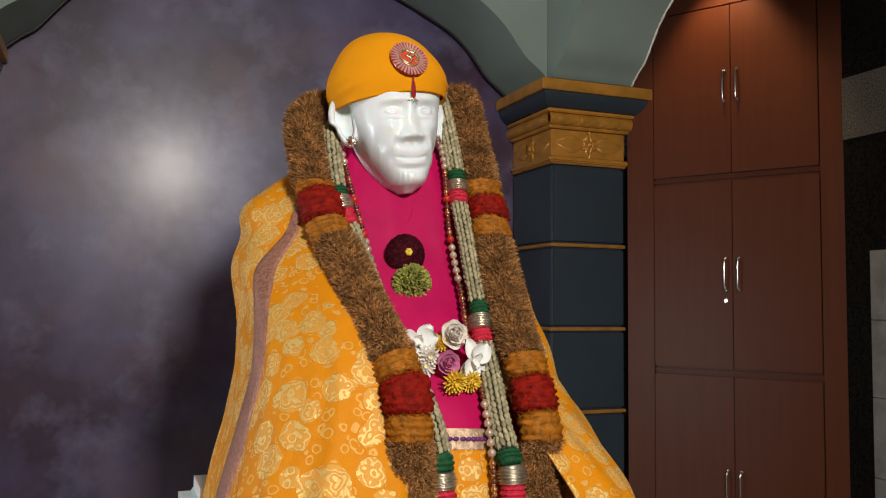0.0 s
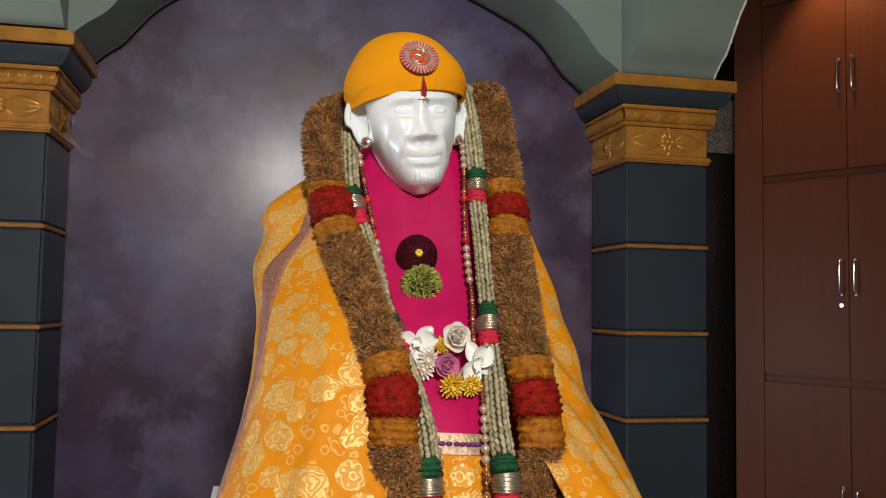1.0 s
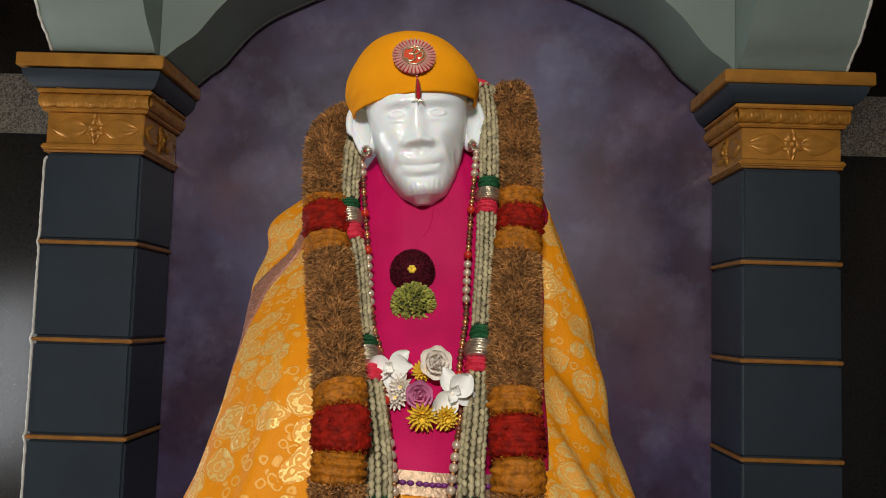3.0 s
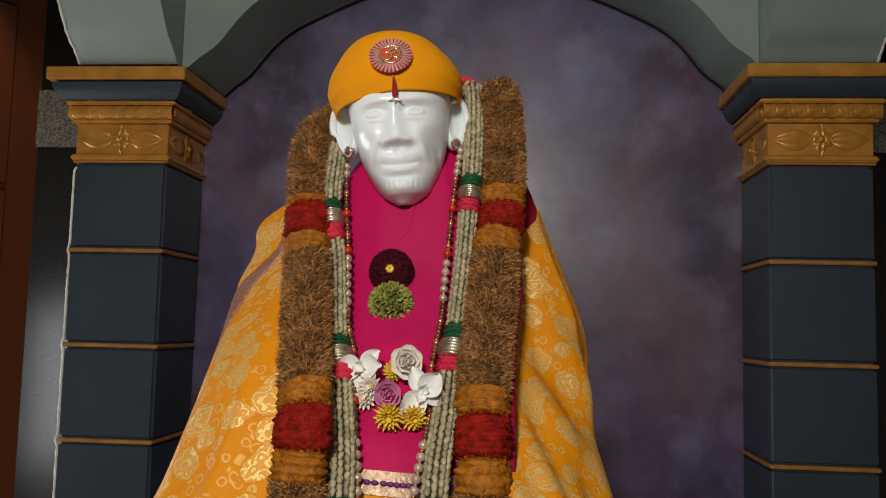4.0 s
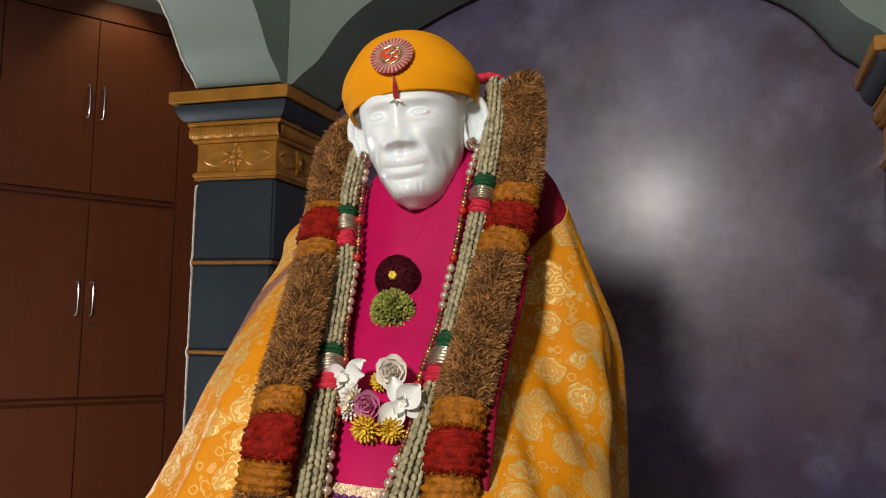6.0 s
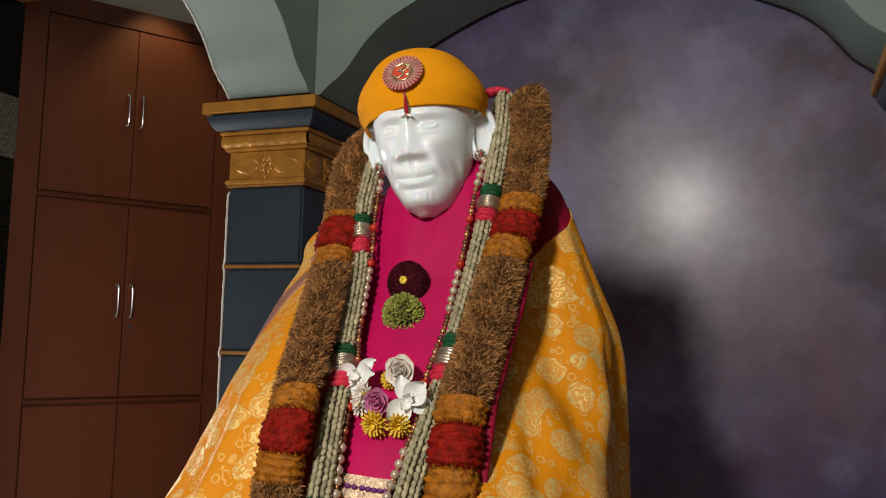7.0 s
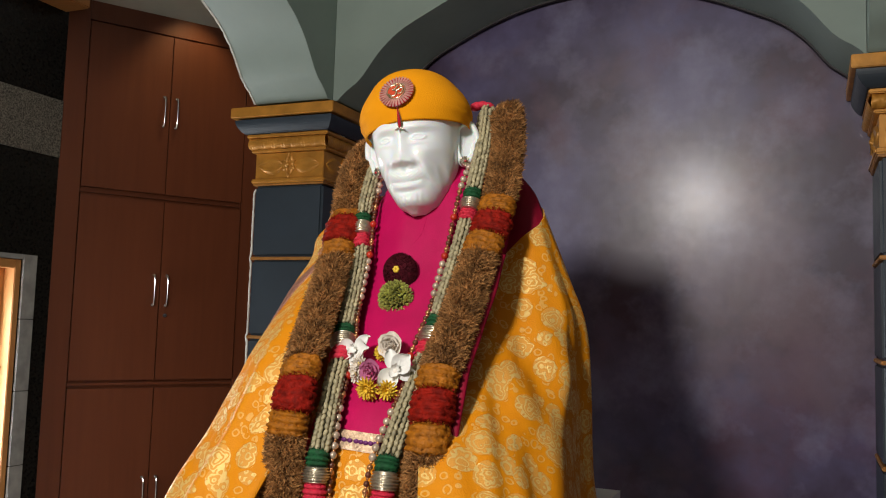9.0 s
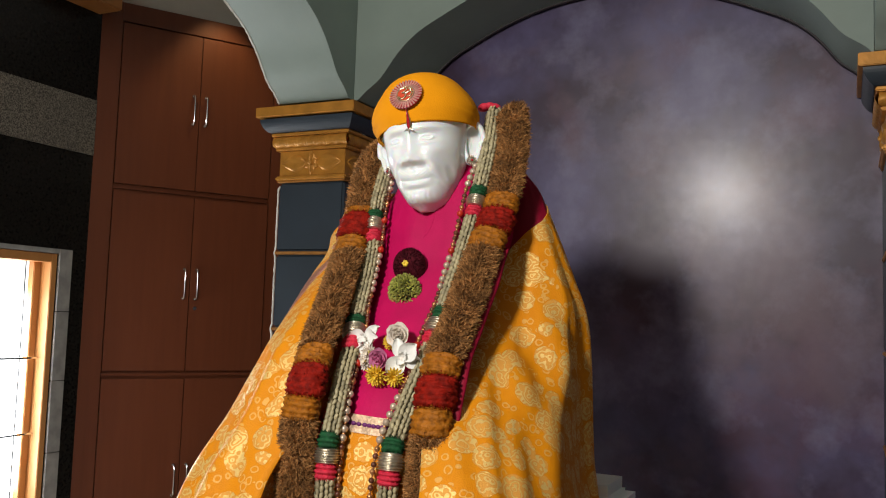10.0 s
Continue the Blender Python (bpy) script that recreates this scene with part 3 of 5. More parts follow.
# plain lamp behind the camera, the source of the highlight on the panel
lamp = empty("ceiling_light", LAMP, label="round white hanging ceiling light", category="ceiling light")
bm = bmesh.new()
bmesh.ops.create_cone(bm, cap_ends=True, segments=24, radius1=0.012, radius2=0.012, depth=CEIL - LAMP[2] - 0.06, matrix=Matrix.Translation((0, -0.06, (CEIL - LAMP[2]) / 2 + 0.03)))
part("rod", bm, M_CHROME, lamp)
bm = bmesh.new()
bmesh.ops.create_cone(bm, cap_ends=True, segments=32, radius1=0.20, radius2=0.05, depth=0.08, matrix=look((0, -0.06, 0.02), (0.1, 3.3, -1.07)) @ Matrix.Rotation(math.pi, 4, "X"))
part("shade", bm, M_PLASTER, lamp)

# ---- the throne and plinth ----
plinth = tagged(part("plinth", box(-0.75, 0.75, 1.15, 2.55, 0.0, 0.62, 0.015), M_MARBLE), "white polished marble plinth under the throne", "plinth")
throne = empty("throne", (0, 2.0, 0.62), label="white marble throne block behind the seated statue", category="throne")
for nm, bm in (("seat", box(-0.42, 0.42, 1.42, 2.15, 0.625, 1.02, 0.03, 4)), ("backrest", box(-0.437, 0.437, 1.98, 2.20, 1.0, 1.338, 0.035, 5))):
    o = part(nm, bm, M_MARBLE, throne, smooth=False)
    o.matrix_parent_inverse = Matrix.Translation(-throne.location)

# ---- the statue ----
HEAD = Matrix.Translation((-0.026, 1.822, 2.169)) @ Matrix.Rotation(radians(9), 4, "Z") @ Matrix.Rotation(radians(-6.5), 4, "Y")


def bump3(x, z, cx, cz, sx, sz):
    return math.exp(-((x - cx) / sx) ** 2 - ((z - cz) / sz) ** 2)


def head_point(a, v):
    """Surface of the stone head at angle a about the vertical (0 is ahead) and height v."""
    w = ease(v, ((-0.176, 0.006), (-0.172, 0.030), (-0.162, 0.044), (-0.145, 0.054), (-0.115, 0.071), (-0.095, 0.079), (-0.07, 0.088), (-0.03, 0.096), (0.0, 0.100), (0.06, 0.108), (0.12, 0.098), (0.15, 0.07), (0.17, 0.012)), 0.012)
    f = ease(v, ((-0.176, 0.045), (-0.172, 0.068), (-0.162, 0.085), (-0.145, 0.095), (-0.115, 0.099), (-0.07, 0.104), (-0.02, 0.109), (0.03, 0.118), (0.08, 0.116), (0.12, 0.10), (0.15, 0.07), (0.17, 0.012)), 0.012)
    r = ease(v, ((-0.176, -0.02), (-0.165, 0.0), (-0.14, 0.045), (-0.08, 0.08), (0.0, 0.112), (0.08, 0.118), (0.13, 0.09), (0.17, 0.012)), 0.012)
    c, s = math.cos(a), math.sin(a)
    x = w * math.copysign(abs(s) ** 0.90, s)
    y = -(f if c > 0 else r) * math.copysign(abs(c) ** 0.80, c)
    if c > 0:
        ax = abs(x)
        d = 0.0
        # forehead, brow, eyes
        d += 0.0055 * bump3(ax, v, 0.040, 0.018, 0.030, 0.008) - 0.0012 * bump3(ax, v, 0.0, 0.020, 0.012, 0.010)
        d -= 0.0085 * bump3(ax, v, 0.039, 0.001, 0.023, 0.011) + 0.0035 * bump3(ax, v, 0.019, 0.002, 0.010, 0.013)
        d += 0.0062 * bump3(ax, v, 0.040, -0.004, 0.0135, 0.0072)
        ring_e = math.sqrt(((ax - 0.040) / 0.0140) ** 2 + ((v + 0.004) / 0.0062) ** 2)
        d += 0.0030 * math.exp(-((ring_e - 1) / 0.24) ** 2) - 0.0010 * math.exp(-((ring_e - 0.62) / 0.2) ** 2)
        d -= 0.0016 * bump3(ax, v, 0.040, -0.0045, 0.0045, 0.0035)
        d += 0.0026 * bump3(ax, v, 0.040, -0.0175, 0.018, 0.0045)
        # nose
        ridge = min(max((0.016 - v) / 0.072, 0), 1)
        d += (0.0035 + 0.0120 * ridge) * math.exp(-(ax / (0.0130 + 0.009 * ridge)) ** 2) * (1 if v > -0.060 else math.exp(-((v + 0.060) / 0.008) ** 2)) * (1 if v < 0.016 else math.exp(-((v - 0.016) / 0.016) ** 2))
        d += 0.0100 * bump3(ax, v, 0, -0.057, 0.017, 0.012)
        d += 0.0095 * bump3(ax, v, 0.0225, -0.061, 0.0105, 0.0085)
        d -= 0.0030 * bump3(ax, v, 0.009, -0.0705, 0.006, 0.0035)
        # cheekbones and hollow cheeks
        d += 0.0085 * bump3(ax, v, 0.064, -0.034, 0.024, 0.020) + 0.0060 * bump3(ax, v, 0.042, -0.046, 0.018, 0.018)
        d -= 0.0120 * bump3(ax, v, 0.072, -0.088, 0.015, 0.028)
        fold = 0.029 + max(0.0, -0.056 - v) * 0.42
        band = 1 / (1 + math.exp((v + 0.054) * 350)) / (1 + math.exp((-0.126 - v) * 260))
        d -= 0.0024 * math.exp(-((ax - fold) / 0.0055) ** 2) * band
        d += 0.0036 * math.exp(-((ax - fold - 0.012) / 0.0085) ** 2) * band
        hang = 1 / (1 + math.exp((v + 0.075) * 260)) / (1 + math.exp((-0.142 - v) * 260))
        d += (0.0032 * math.exp(-((ax - 0.0655) / 0.0036) ** 2) - 0.0036 * math.exp(-((ax - 0.0735) / 0.0042) ** 2) + 0.0034 * math.exp(-((ax - 0.081) / 0.0036) ** 2)) * hang
        d += 0.0070 * bump3(ax, v, 0.050, -0.080, 0.016, 0.022) - 0.0036 * bump3(ax, v, 0.043, -0.106, 0.006, 0.008)
        # drooping moustache, lower lip, short beard
        mouth = -0.1060 + 0.0065 * (ax / 0.042) ** 2
        d += 0.0046 * math.exp(-((v - mouth - 0.013) / 0.0110) ** 2) * math.exp(-(ax / 0.041) ** 4)
        d -= 0.0016 * bump3(ax, v, 0.0, -0.080, 0.0045, 0.010)
        d -= 0.0036 * math.exp(-((v - mouth) / 0.0032) ** 2) * math.exp(-(ax / 0.038) ** 6)
        d += 0.0075 * math.exp(-((v - mouth + 0.0105) / 0.0080) ** 2) * math.exp(-(ax / 0.028) ** 2)
        d -= 0.0042 * math.exp(-((v + 0.1285 - 0.009 * (ax / 0.042) ** 2) / 0.0060) ** 2) * math.exp(-(ax / 0.028) ** 2)
        d += 0.0100 * bump3(ax, v, 0.0, -0.150, 0.040, 0.017)
        strands = 0.5 + 0.5 * noise.noise(Vector((x * 60, v * 40, 2.0)))
        d += 0.0012 * strands * math.sin(x * 620 + 30 * v + 3 * noise.noise(Vector((x * 40, v * 30, 0)))) * bump3(ax, v, 0.0, -0.150, 0.075, 0.018)
        d += 0.0006 * math.sin((ax * 0.7 - v) * 900) * math.exp(-((v - mouth - 0.014) / 0.010) ** 2) * math.exp(-(ax / 0.040) ** 4)
        y -= d * c ** 0.5
        x -= ease(v, ((-0.176, 0.010), (-0.12, 0.013), (-0.06, 0.017), (0.02, 0.015), (0.06, 0.0))) * c ** 1.2
    return Vector((x, y, v))


def ear(bm, s):
    rows = []
    n, k = 40, 12
    for i in range(n):
        t = 2 * math.pi * i / n
        cz, cx = 0.052 * math.sin(t) + (0.004 if math.sin(t) > 0 else 0.0), 0.026 * math.cos(t) * (1.12 if math.sin(t) > 0 else 0.78)
        row = []
        for j in range(k):
            a = 2 * math.pi * j / k
            rr = 0.0100 + 0.002 * (math.sin(t) < -0.6)
            row.append((cx * (1 + rr / 0.04 * math.cos(a)), rr * math.sin(a), cz * (1 + rr / 0.06 * math.cos(a))))
        rows.append(row)
    b = grid_mesh(rows, closed_u=True, closed_v=True)
    disk = [[(0.022 * math.cos(2 * math.pi * i / n) * q, 0.0005 + 0.004 * (1 - q), 0.047 * math.sin(2 * math.pi * i / n) * q) for i in range(n)] for q in (0.0005, 0.35, 0.7, 1.0)]
    grid_mesh(disk, closed_u=True, bm=b)
    m = Matrix.Translation((s * 0.112, 0.008, -0.009)) @ Matrix.Rotation(radians(s * 30), 4, "Z") @ Matrix.Rotation(radians(s * 8), 4, "Y") @ Matrix.Diagonal((1.0, 1.0, 0.92, 1))
    bmesh.ops.transform(b, matrix=m, verts=b.verts)
    me = bpy.data.meshes.new("tmp")
    b.to_mesh(me)
    b.free()
    bm.from_mesh(me)
    bpy.data.meshes.remove(me)


bm = bmesh.new()
vs = [-0.176 + 0.346 * i / 190 for i in range(191)]
grid_mesh([[head_point(2 * math.pi * j / 260 - math.pi, v) for j in range(260)] for v in vs], closed_u=True, bm=bm)
bm.verts.ensure_lookup_table()
bm.faces.new([bm.verts[i] for i in range(260)])
for s in (-1, 1):
    ear(bm, s)
bmesh.ops.transform(bm, matrix=HEAD, verts=bm.verts)
# neck, torso and seated legs under the clothes
neck = [(2.12, 0.062, 0.07, 1.85), (2.04, 0.066, 0.07, 1.87), (1.99, 0.14, 0.08, 1.90), (1.90, 0.19, 0.10, 1.90), (1.7, 0.20, 0.13, 1.88), (1.4, 0.23, 0.22, 1.80), (1.2, 0.27, 0.30, 1.76), (1.02, 0.28, 0.32, 1.76)]
rows = [[(w * math.cos(a), cy + d * math.sin(a), z) for a in np.linspace(0, 2 * math.pi, 33)[:-1]] for z, w, d, cy in neck]
grid_mesh(rows, closed_u=True, bm=bm)
bmesh.ops.recalc_face_normals(bm, faces=bm.faces)
statue = tagged(part("statue", bm, M_MARBLE, smooth=True), "white polished marble seated statue dressed in cloth and garlands", "statue")

# ---- turban and what is pinned to it ----


def turban_point(a, t):
    """t runs from the rim (0) to the crown (1)."""
    c, s = math.cos(a), math.sin(a)
    rim = 0.037 - (0.013 if s < 0 else 0.004) * abs(s) ** 2 - 0.03 * max(0.0, -c)
    q = t * math.pi / 2
    swell = math.cos(q) ** 0.80 * (1 + 0.05 * math.sin(math.pi * min(t * 2.2, 1))) * (1 - 0.055 * abs(s) * math.exp(-(t / 0.10) ** 2))
    v = rim + (0.186 - rim) * math.sin(q)
    x, y = 0.136 * s * swell - 0.010 * t - 0.003, -(0.129 if c > 0 else 0.130) * c * swell + 0.006
    # gathers of cloth towards the temples
    side = math.exp(-((abs(a) - 1.25) / 0.42) ** 2) * math.exp(-((t - 0.09) / 0.10) ** 2)
    r = 1 + 0.016 * side * math.sin(t * 62 + abs(a) * 7.0) + 0.004 * math.sin(5 * a + 7 * t) * (1 - t)
    r += 0.010 * noise.noise(Vector((a * 1.3, t * 3, 4.4))) * (1 - t) + 0.004 * noise.noise(Vector((a * 5, t * 9, 1.4))) * (1 - t)
    return Vector((x * r, y * r, v))


bm = bmesh.new()
rows = [[turban_point(2 * math.pi * j / 120 - math.pi, t) for j in range(120)] for t in np.linspace(0, 0.997, 50)]
inner = [[p.copy() * 0.95 + Vector((0, 0, 0.004)) for p in rows[0]]]
grid_mesh(inner + [[p + (p * -0.012) + Vector((0, 0, -0.004)) for p in rows[0]]] + rows, closed_u=True, bm=bm)
bmesh.ops.transform(bm, matrix=HEAD, verts=bm.verts)
turban = tagged(part("turban", bm, M_TURBAN, smooth=True), "plain marigold cotton head wrap, drawn smooth over the head", "head wrap")
bm = bmesh.new()
for dx, dz, r in ((-0.016, 0.0, 0.014), (0.0, 0.003, 0.012), (0.016, -0.002, 0.013)):
    bmesh.ops.create_uvsphere(bm, u_segments=14, v_segments=9, radius=1.0, matrix=Matrix.Translation((0.092 + dx, 1.933, 2.286 + dz)) @ Matrix.Rotation(dx * 14, 4, "Y") @ Matrix.Diagonal((r * 1.25, r, r * 0.8, 1)))
part("tail_knot", bm, M_PINKYARN, turban, "small coral pink knot at the back", True)

BAD_A, BAD_T = -0.05, 0.285
b0 = HEAD @ turban_point(BAD_A, BAD_T)
bn = (HEAD @ turban_point(BAD_A + 0.05, BAD_T) - HEAD @ turban_point(BAD_A - 0.05, BAD_T)).cross(HEAD @ turban_point(BAD_A, BAD_T + 0.03) - HEAD @ turban_point(BAD_A, BAD_T - 0.03)).normalized()
if bn.y > 0:
    bn = -bn
BADGE = Matrix.Translation(b0 + bn * 0.003) @ (bn.to_track_quat("Z", "Y").to_matrix().to_4x4())
badge = empty("turban_badge", (0, 0, 0), label="round gilt and red enamel badge with a sacred syllable", category="badge")


def bpart(name, bm, material, label="", smooth=False):
    bmesh.ops.transform(bm, matrix=BADGE, verts=bm.verts)
    return part(name, bm, material, badge, label, smooth)


bm = bmesh.new()
bmesh.ops.create_cone(bm, cap_ends=True, segments=48, radius1=0.041, radius2=0.0405, depth=0.004)
bpart("disc", bm, M_RUBY)
for k in range(32):
    a = 2 * math.pi * k / 32
    bm = box(0.0225, 0.0425, -0.0021, 0.0021, 0.001, 0.0042, 0.0008)
    bmesh.ops.transform(bm, matrix=Matrix.Rotation(a, 4, "Z"), verts=bm.verts)
    bpart("ray", bm, M_BADGEPINK)
bm = bmesh.new()
bmesh.ops.create_cone(bm, cap_ends=True, segments=40, radius1=0.0215, radius2=0.0205, depth=0.006, matrix=Matrix.Translation((0, 0, 0.002)))
bpart("enamel", bm, mat("orange_red_enamel", (0.72, 0.07, 0.02), 0.3, coat=0.5))
bm = bmesh.new()
ring, _ = smooth_path([(0.0215 * math.cos(a), 0.0215 * math.sin(a), 0.0048) for a in np.linspace(0, 2 * math.pi, 25)], 60)
tube(ring, 0.0016, 0.0016, 6, bm=bm)
bpart("rim", bm, M_BADGEGOLD, smooth=True)
# the syllable, drawn as bent gilt strokes
strokes = ([(-0.012, 0.011), (-0.004, 0.014), (0.001, 0.009), (-0.004, 0.003), (-0.008, 0.002)],
           [(-0.006, 0.002), (0.001, -0.001), (0.001, -0.009), (-0.006, -0.013), (-0.013, -0.008)],
           [(0.0, 0.0), (0.006, 0.003), (0.010, 0.007), (0.014, 0.003), (0.012, -0.006), (0.006, -0.007)],
           [(0.003, 0.013), (0.008, 0.010), (0.013, 0.014)])
bm = bmesh.new()
for st in strokes:
    pts, _ = smooth_path([(x * 1.22, y * 1.22, 0.0055) for x, y in st], 24)
    tube(pts, 0.0026, 0.0026, 6, bm=bm)
bmesh.ops.create_uvsphere(bm, u_segments=8, v_segments=6, radius=0.0026, matrix=Matrix.Translation((0.0085, 0.0165, 0.0055)))
bpart("syllable", bm, M_BADGEGOLD, "gilt om syllable", True)


def drop(points, w, thick, material, name, label, root):
    """A long enamel drop with a gilt edge, following the points downwards."""
    for nm, grow, lift, mm in (("edge", 1.35, 0.0, M_BADGEGOLD), (name, 0.85, 0.0018, material)):
        bm = bmesh.new()
        pts, _ = smooth_path([p + Vector((0, -lift, 0)) for p in points], 24)
        tube(pts, lambda t: w * grow * (0.18 + 0.82 * math.sin(math.pi * min(t * 0.62, 1) + 0.05) ** 1.5) * (1 if t < 0.9 else (1 - t) * 10 + 0.02), lambda t: thick, 10, bm=bm)
        part(nm, bm, mm, root, label if nm == name else "", True)


tl = tagged(empty("forehead_mark", (0, 0, 0)), "long ruby red drop mark with gilt edge on the forehead", "ornament")
face = [HEAD @ (turban_point(BAD_A, t) * 1.015) for t in (0.13, 0.07, 0.015)]
low = HEAD @ (turban_point(BAD_A, 0.0) + Vector((-0.001, 0.003, -0.020)))
drop(face + [low], 0.0048, 0.003, M_RUBY, "enamel_drop", "ruby red enamel", tl)
bm = bmesh.new()
for k in range(3):
    a = -math.pi / 2 + (k - 1) * 1.15
    e = low + Vector((0.016 * math.cos(a), 0, 0.010 * math.sin(a)))
    pts, _ = smooth_path([low + Vector((0, -0.001, 0.002)), low.lerp(e, 0.6) + Vector((0, -0.002, 0)), e], 8)
    tube(pts, lambda t: 0.004 * (1.05 - t), lambda t: 0.003 * (1.05 - t), 8, bm=bm)
part("silver_tip", bm, M_SILVER, tl, "pale metal three-pointed tip", True)

for s in (-1, 1):
    c = HEAD @ Vector((s * 0.109, -0.006, -0.054))
    ring_e = empty("earring", (0, 0, 0), label="round silver stud earring with a ruby stone", category="earring", group="pair of earrings")
    out = (HEAD.to_3x3() @ Vector((s * 0.75, -0.75, 0))).normalized()
    m = Matrix.Translation(c) @ out.to_track_quat("Z", "Y").to_matrix().to_4x4()
    bm = bmesh.new()
    bmesh.ops.create_cone(bm, cap_ends=True, segments=20, radius1=0.0115, radius2=0.009, depth=0.008, matrix=m)
    for k in range(10):
        a = 2 * math.pi * k / 10
        bmesh.ops.create_uvsphere(bm, u_segments=8, v_segments=6, radius=0.0032, matrix=m @ Matrix.Translation((0.0098 * math.cos(a), 0.0098 * math.sin(a), 0.002)))
    part("setting", bm, M_SILVER, ring_e, smooth=True)
    bm = bmesh.new()
    bmesh.ops.create_uvsphere(bm, u_segments=12, v_segments=8, radius=0.0036, matrix=m @ Matrix.Translation((0, 0, 0.004)))
    part("stone", bm, M_RUBY, ring_e, smooth=True)

# ---- robe and cape ----
CHEST = ((2.13, 1.85), (2.06, 1.815), (2.0, 1.795), (1.95, 1.778), (1.86, 1.748), (1.75, 1.676), (1.65, 1.60), (1.56, 1.53), (1.5, 1.498), (1.4, 1.465), (1.2, 1.44), (1.05, 1.44))


def robe_point(a, z):
    c, s = math.cos(a), math.sin(a)
    yf = ease(z, CHEST)
    w = ease(z, ((2.14, 0.105), (2.08, 0.138), (2.04, 0.160), (2.0, 0.18), (1.96, 0.195), (1.85, 0.20), (1.6, 0.21), (1.4, 0.25), (1.05, 0.30)))
    yc = max(1.90, yf + 0.08)
    y = yc - (yc - yf) * c if c > 0 else yc - 0.13 * c
    n = noise.noise(Vector((s * 2.2, z * 3.0, 3.3)))
    return Vector((w * math.copysign(abs(s) ** 0.85, s), y + (0.007 * n + 0.004 * noise.noise(Vector((s * 9 + z * 3, z * 4.0, 6.1)))) * (c > 0), z))


bm = bmesh.new()
zs = np.linspace(1.05, 2.14, 76)
uvs = [[(0.9 * a / 6.283, z) for a in np.linspace(-math.pi, math.pi, 97)] for z in zs]
grid_mesh([[robe_point(a, z) for a in np.linspace(-math.pi, math.pi, 97)] for z in zs], uvs=uvs, bm=bm)
robe = tagged(part("robe", bm, M_PINK, smooth=True), "plain magenta silk robe drawn over the chest", "robe")
bm = bmesh.new()
pts, _ = smooth_path([robe_point(x, z) + Vector((0, 0.001, 0)) for x, z in ((0.05, 2.0), (0.02, 1.95), (-0.04, 1.92), (-0.06, 1.90))], 40)
tube(pts, 0.0016, 0.0016, 6, bm=bm)
part("front_seam", bm, M_PINK, robe, "stitched seam", True)

WL = ((2.06, 0.20), (2.04, 0.24), (2.01, 0.280), (1.985, 0.312), (1.955, 0.350), (1.935, 0.340), (1.90, 0.332), (1.86, 0.350), (1.83, 0.357), (1.72, 0.340), (1.60, 0.348), (1.5, 0.365), (1.4, 0.395), (1.33, 0.41), (1.2, 0.44), (1.03, 0.46))
WR = ((2.12, 0.185), (2.08, 0.228), (2.05, 0.246), (2.02, 0.256), (1.96, 0.280), (1.90, 0.304), (1.83, 0.332), (1.78, 0.352), (1.72, 0.362), (1.60, 0.362), (1.5, 0.360), (1.4, 0.365), (1.2, 0.40), (1.03, 0.43))
FL = ((2.06, 1.88), (1.985, 1.80), (1.92, 1.745), (1.85, 1.69), (1.80, 1.635), (1.72, 1.53), (1.65, 1.465), (1.58, 1.43), (1.5, 1.405), (1.4, 1.355), (1.33, 1.32), (1.2, 1.31), (1.03, 1.31))
FR = ((2.06, 1.90), (1.985, 1.86), (1.92, 1.835), (1.87, 1.815), (1.78, 1.77), (1.70, 1.69), (1.62, 1.60), (1.55, 1.52), (1.49, 1.455), (1.4, 1.38), (1.33, 1.35), (1.2, 1.34), (1.03, 1.34))


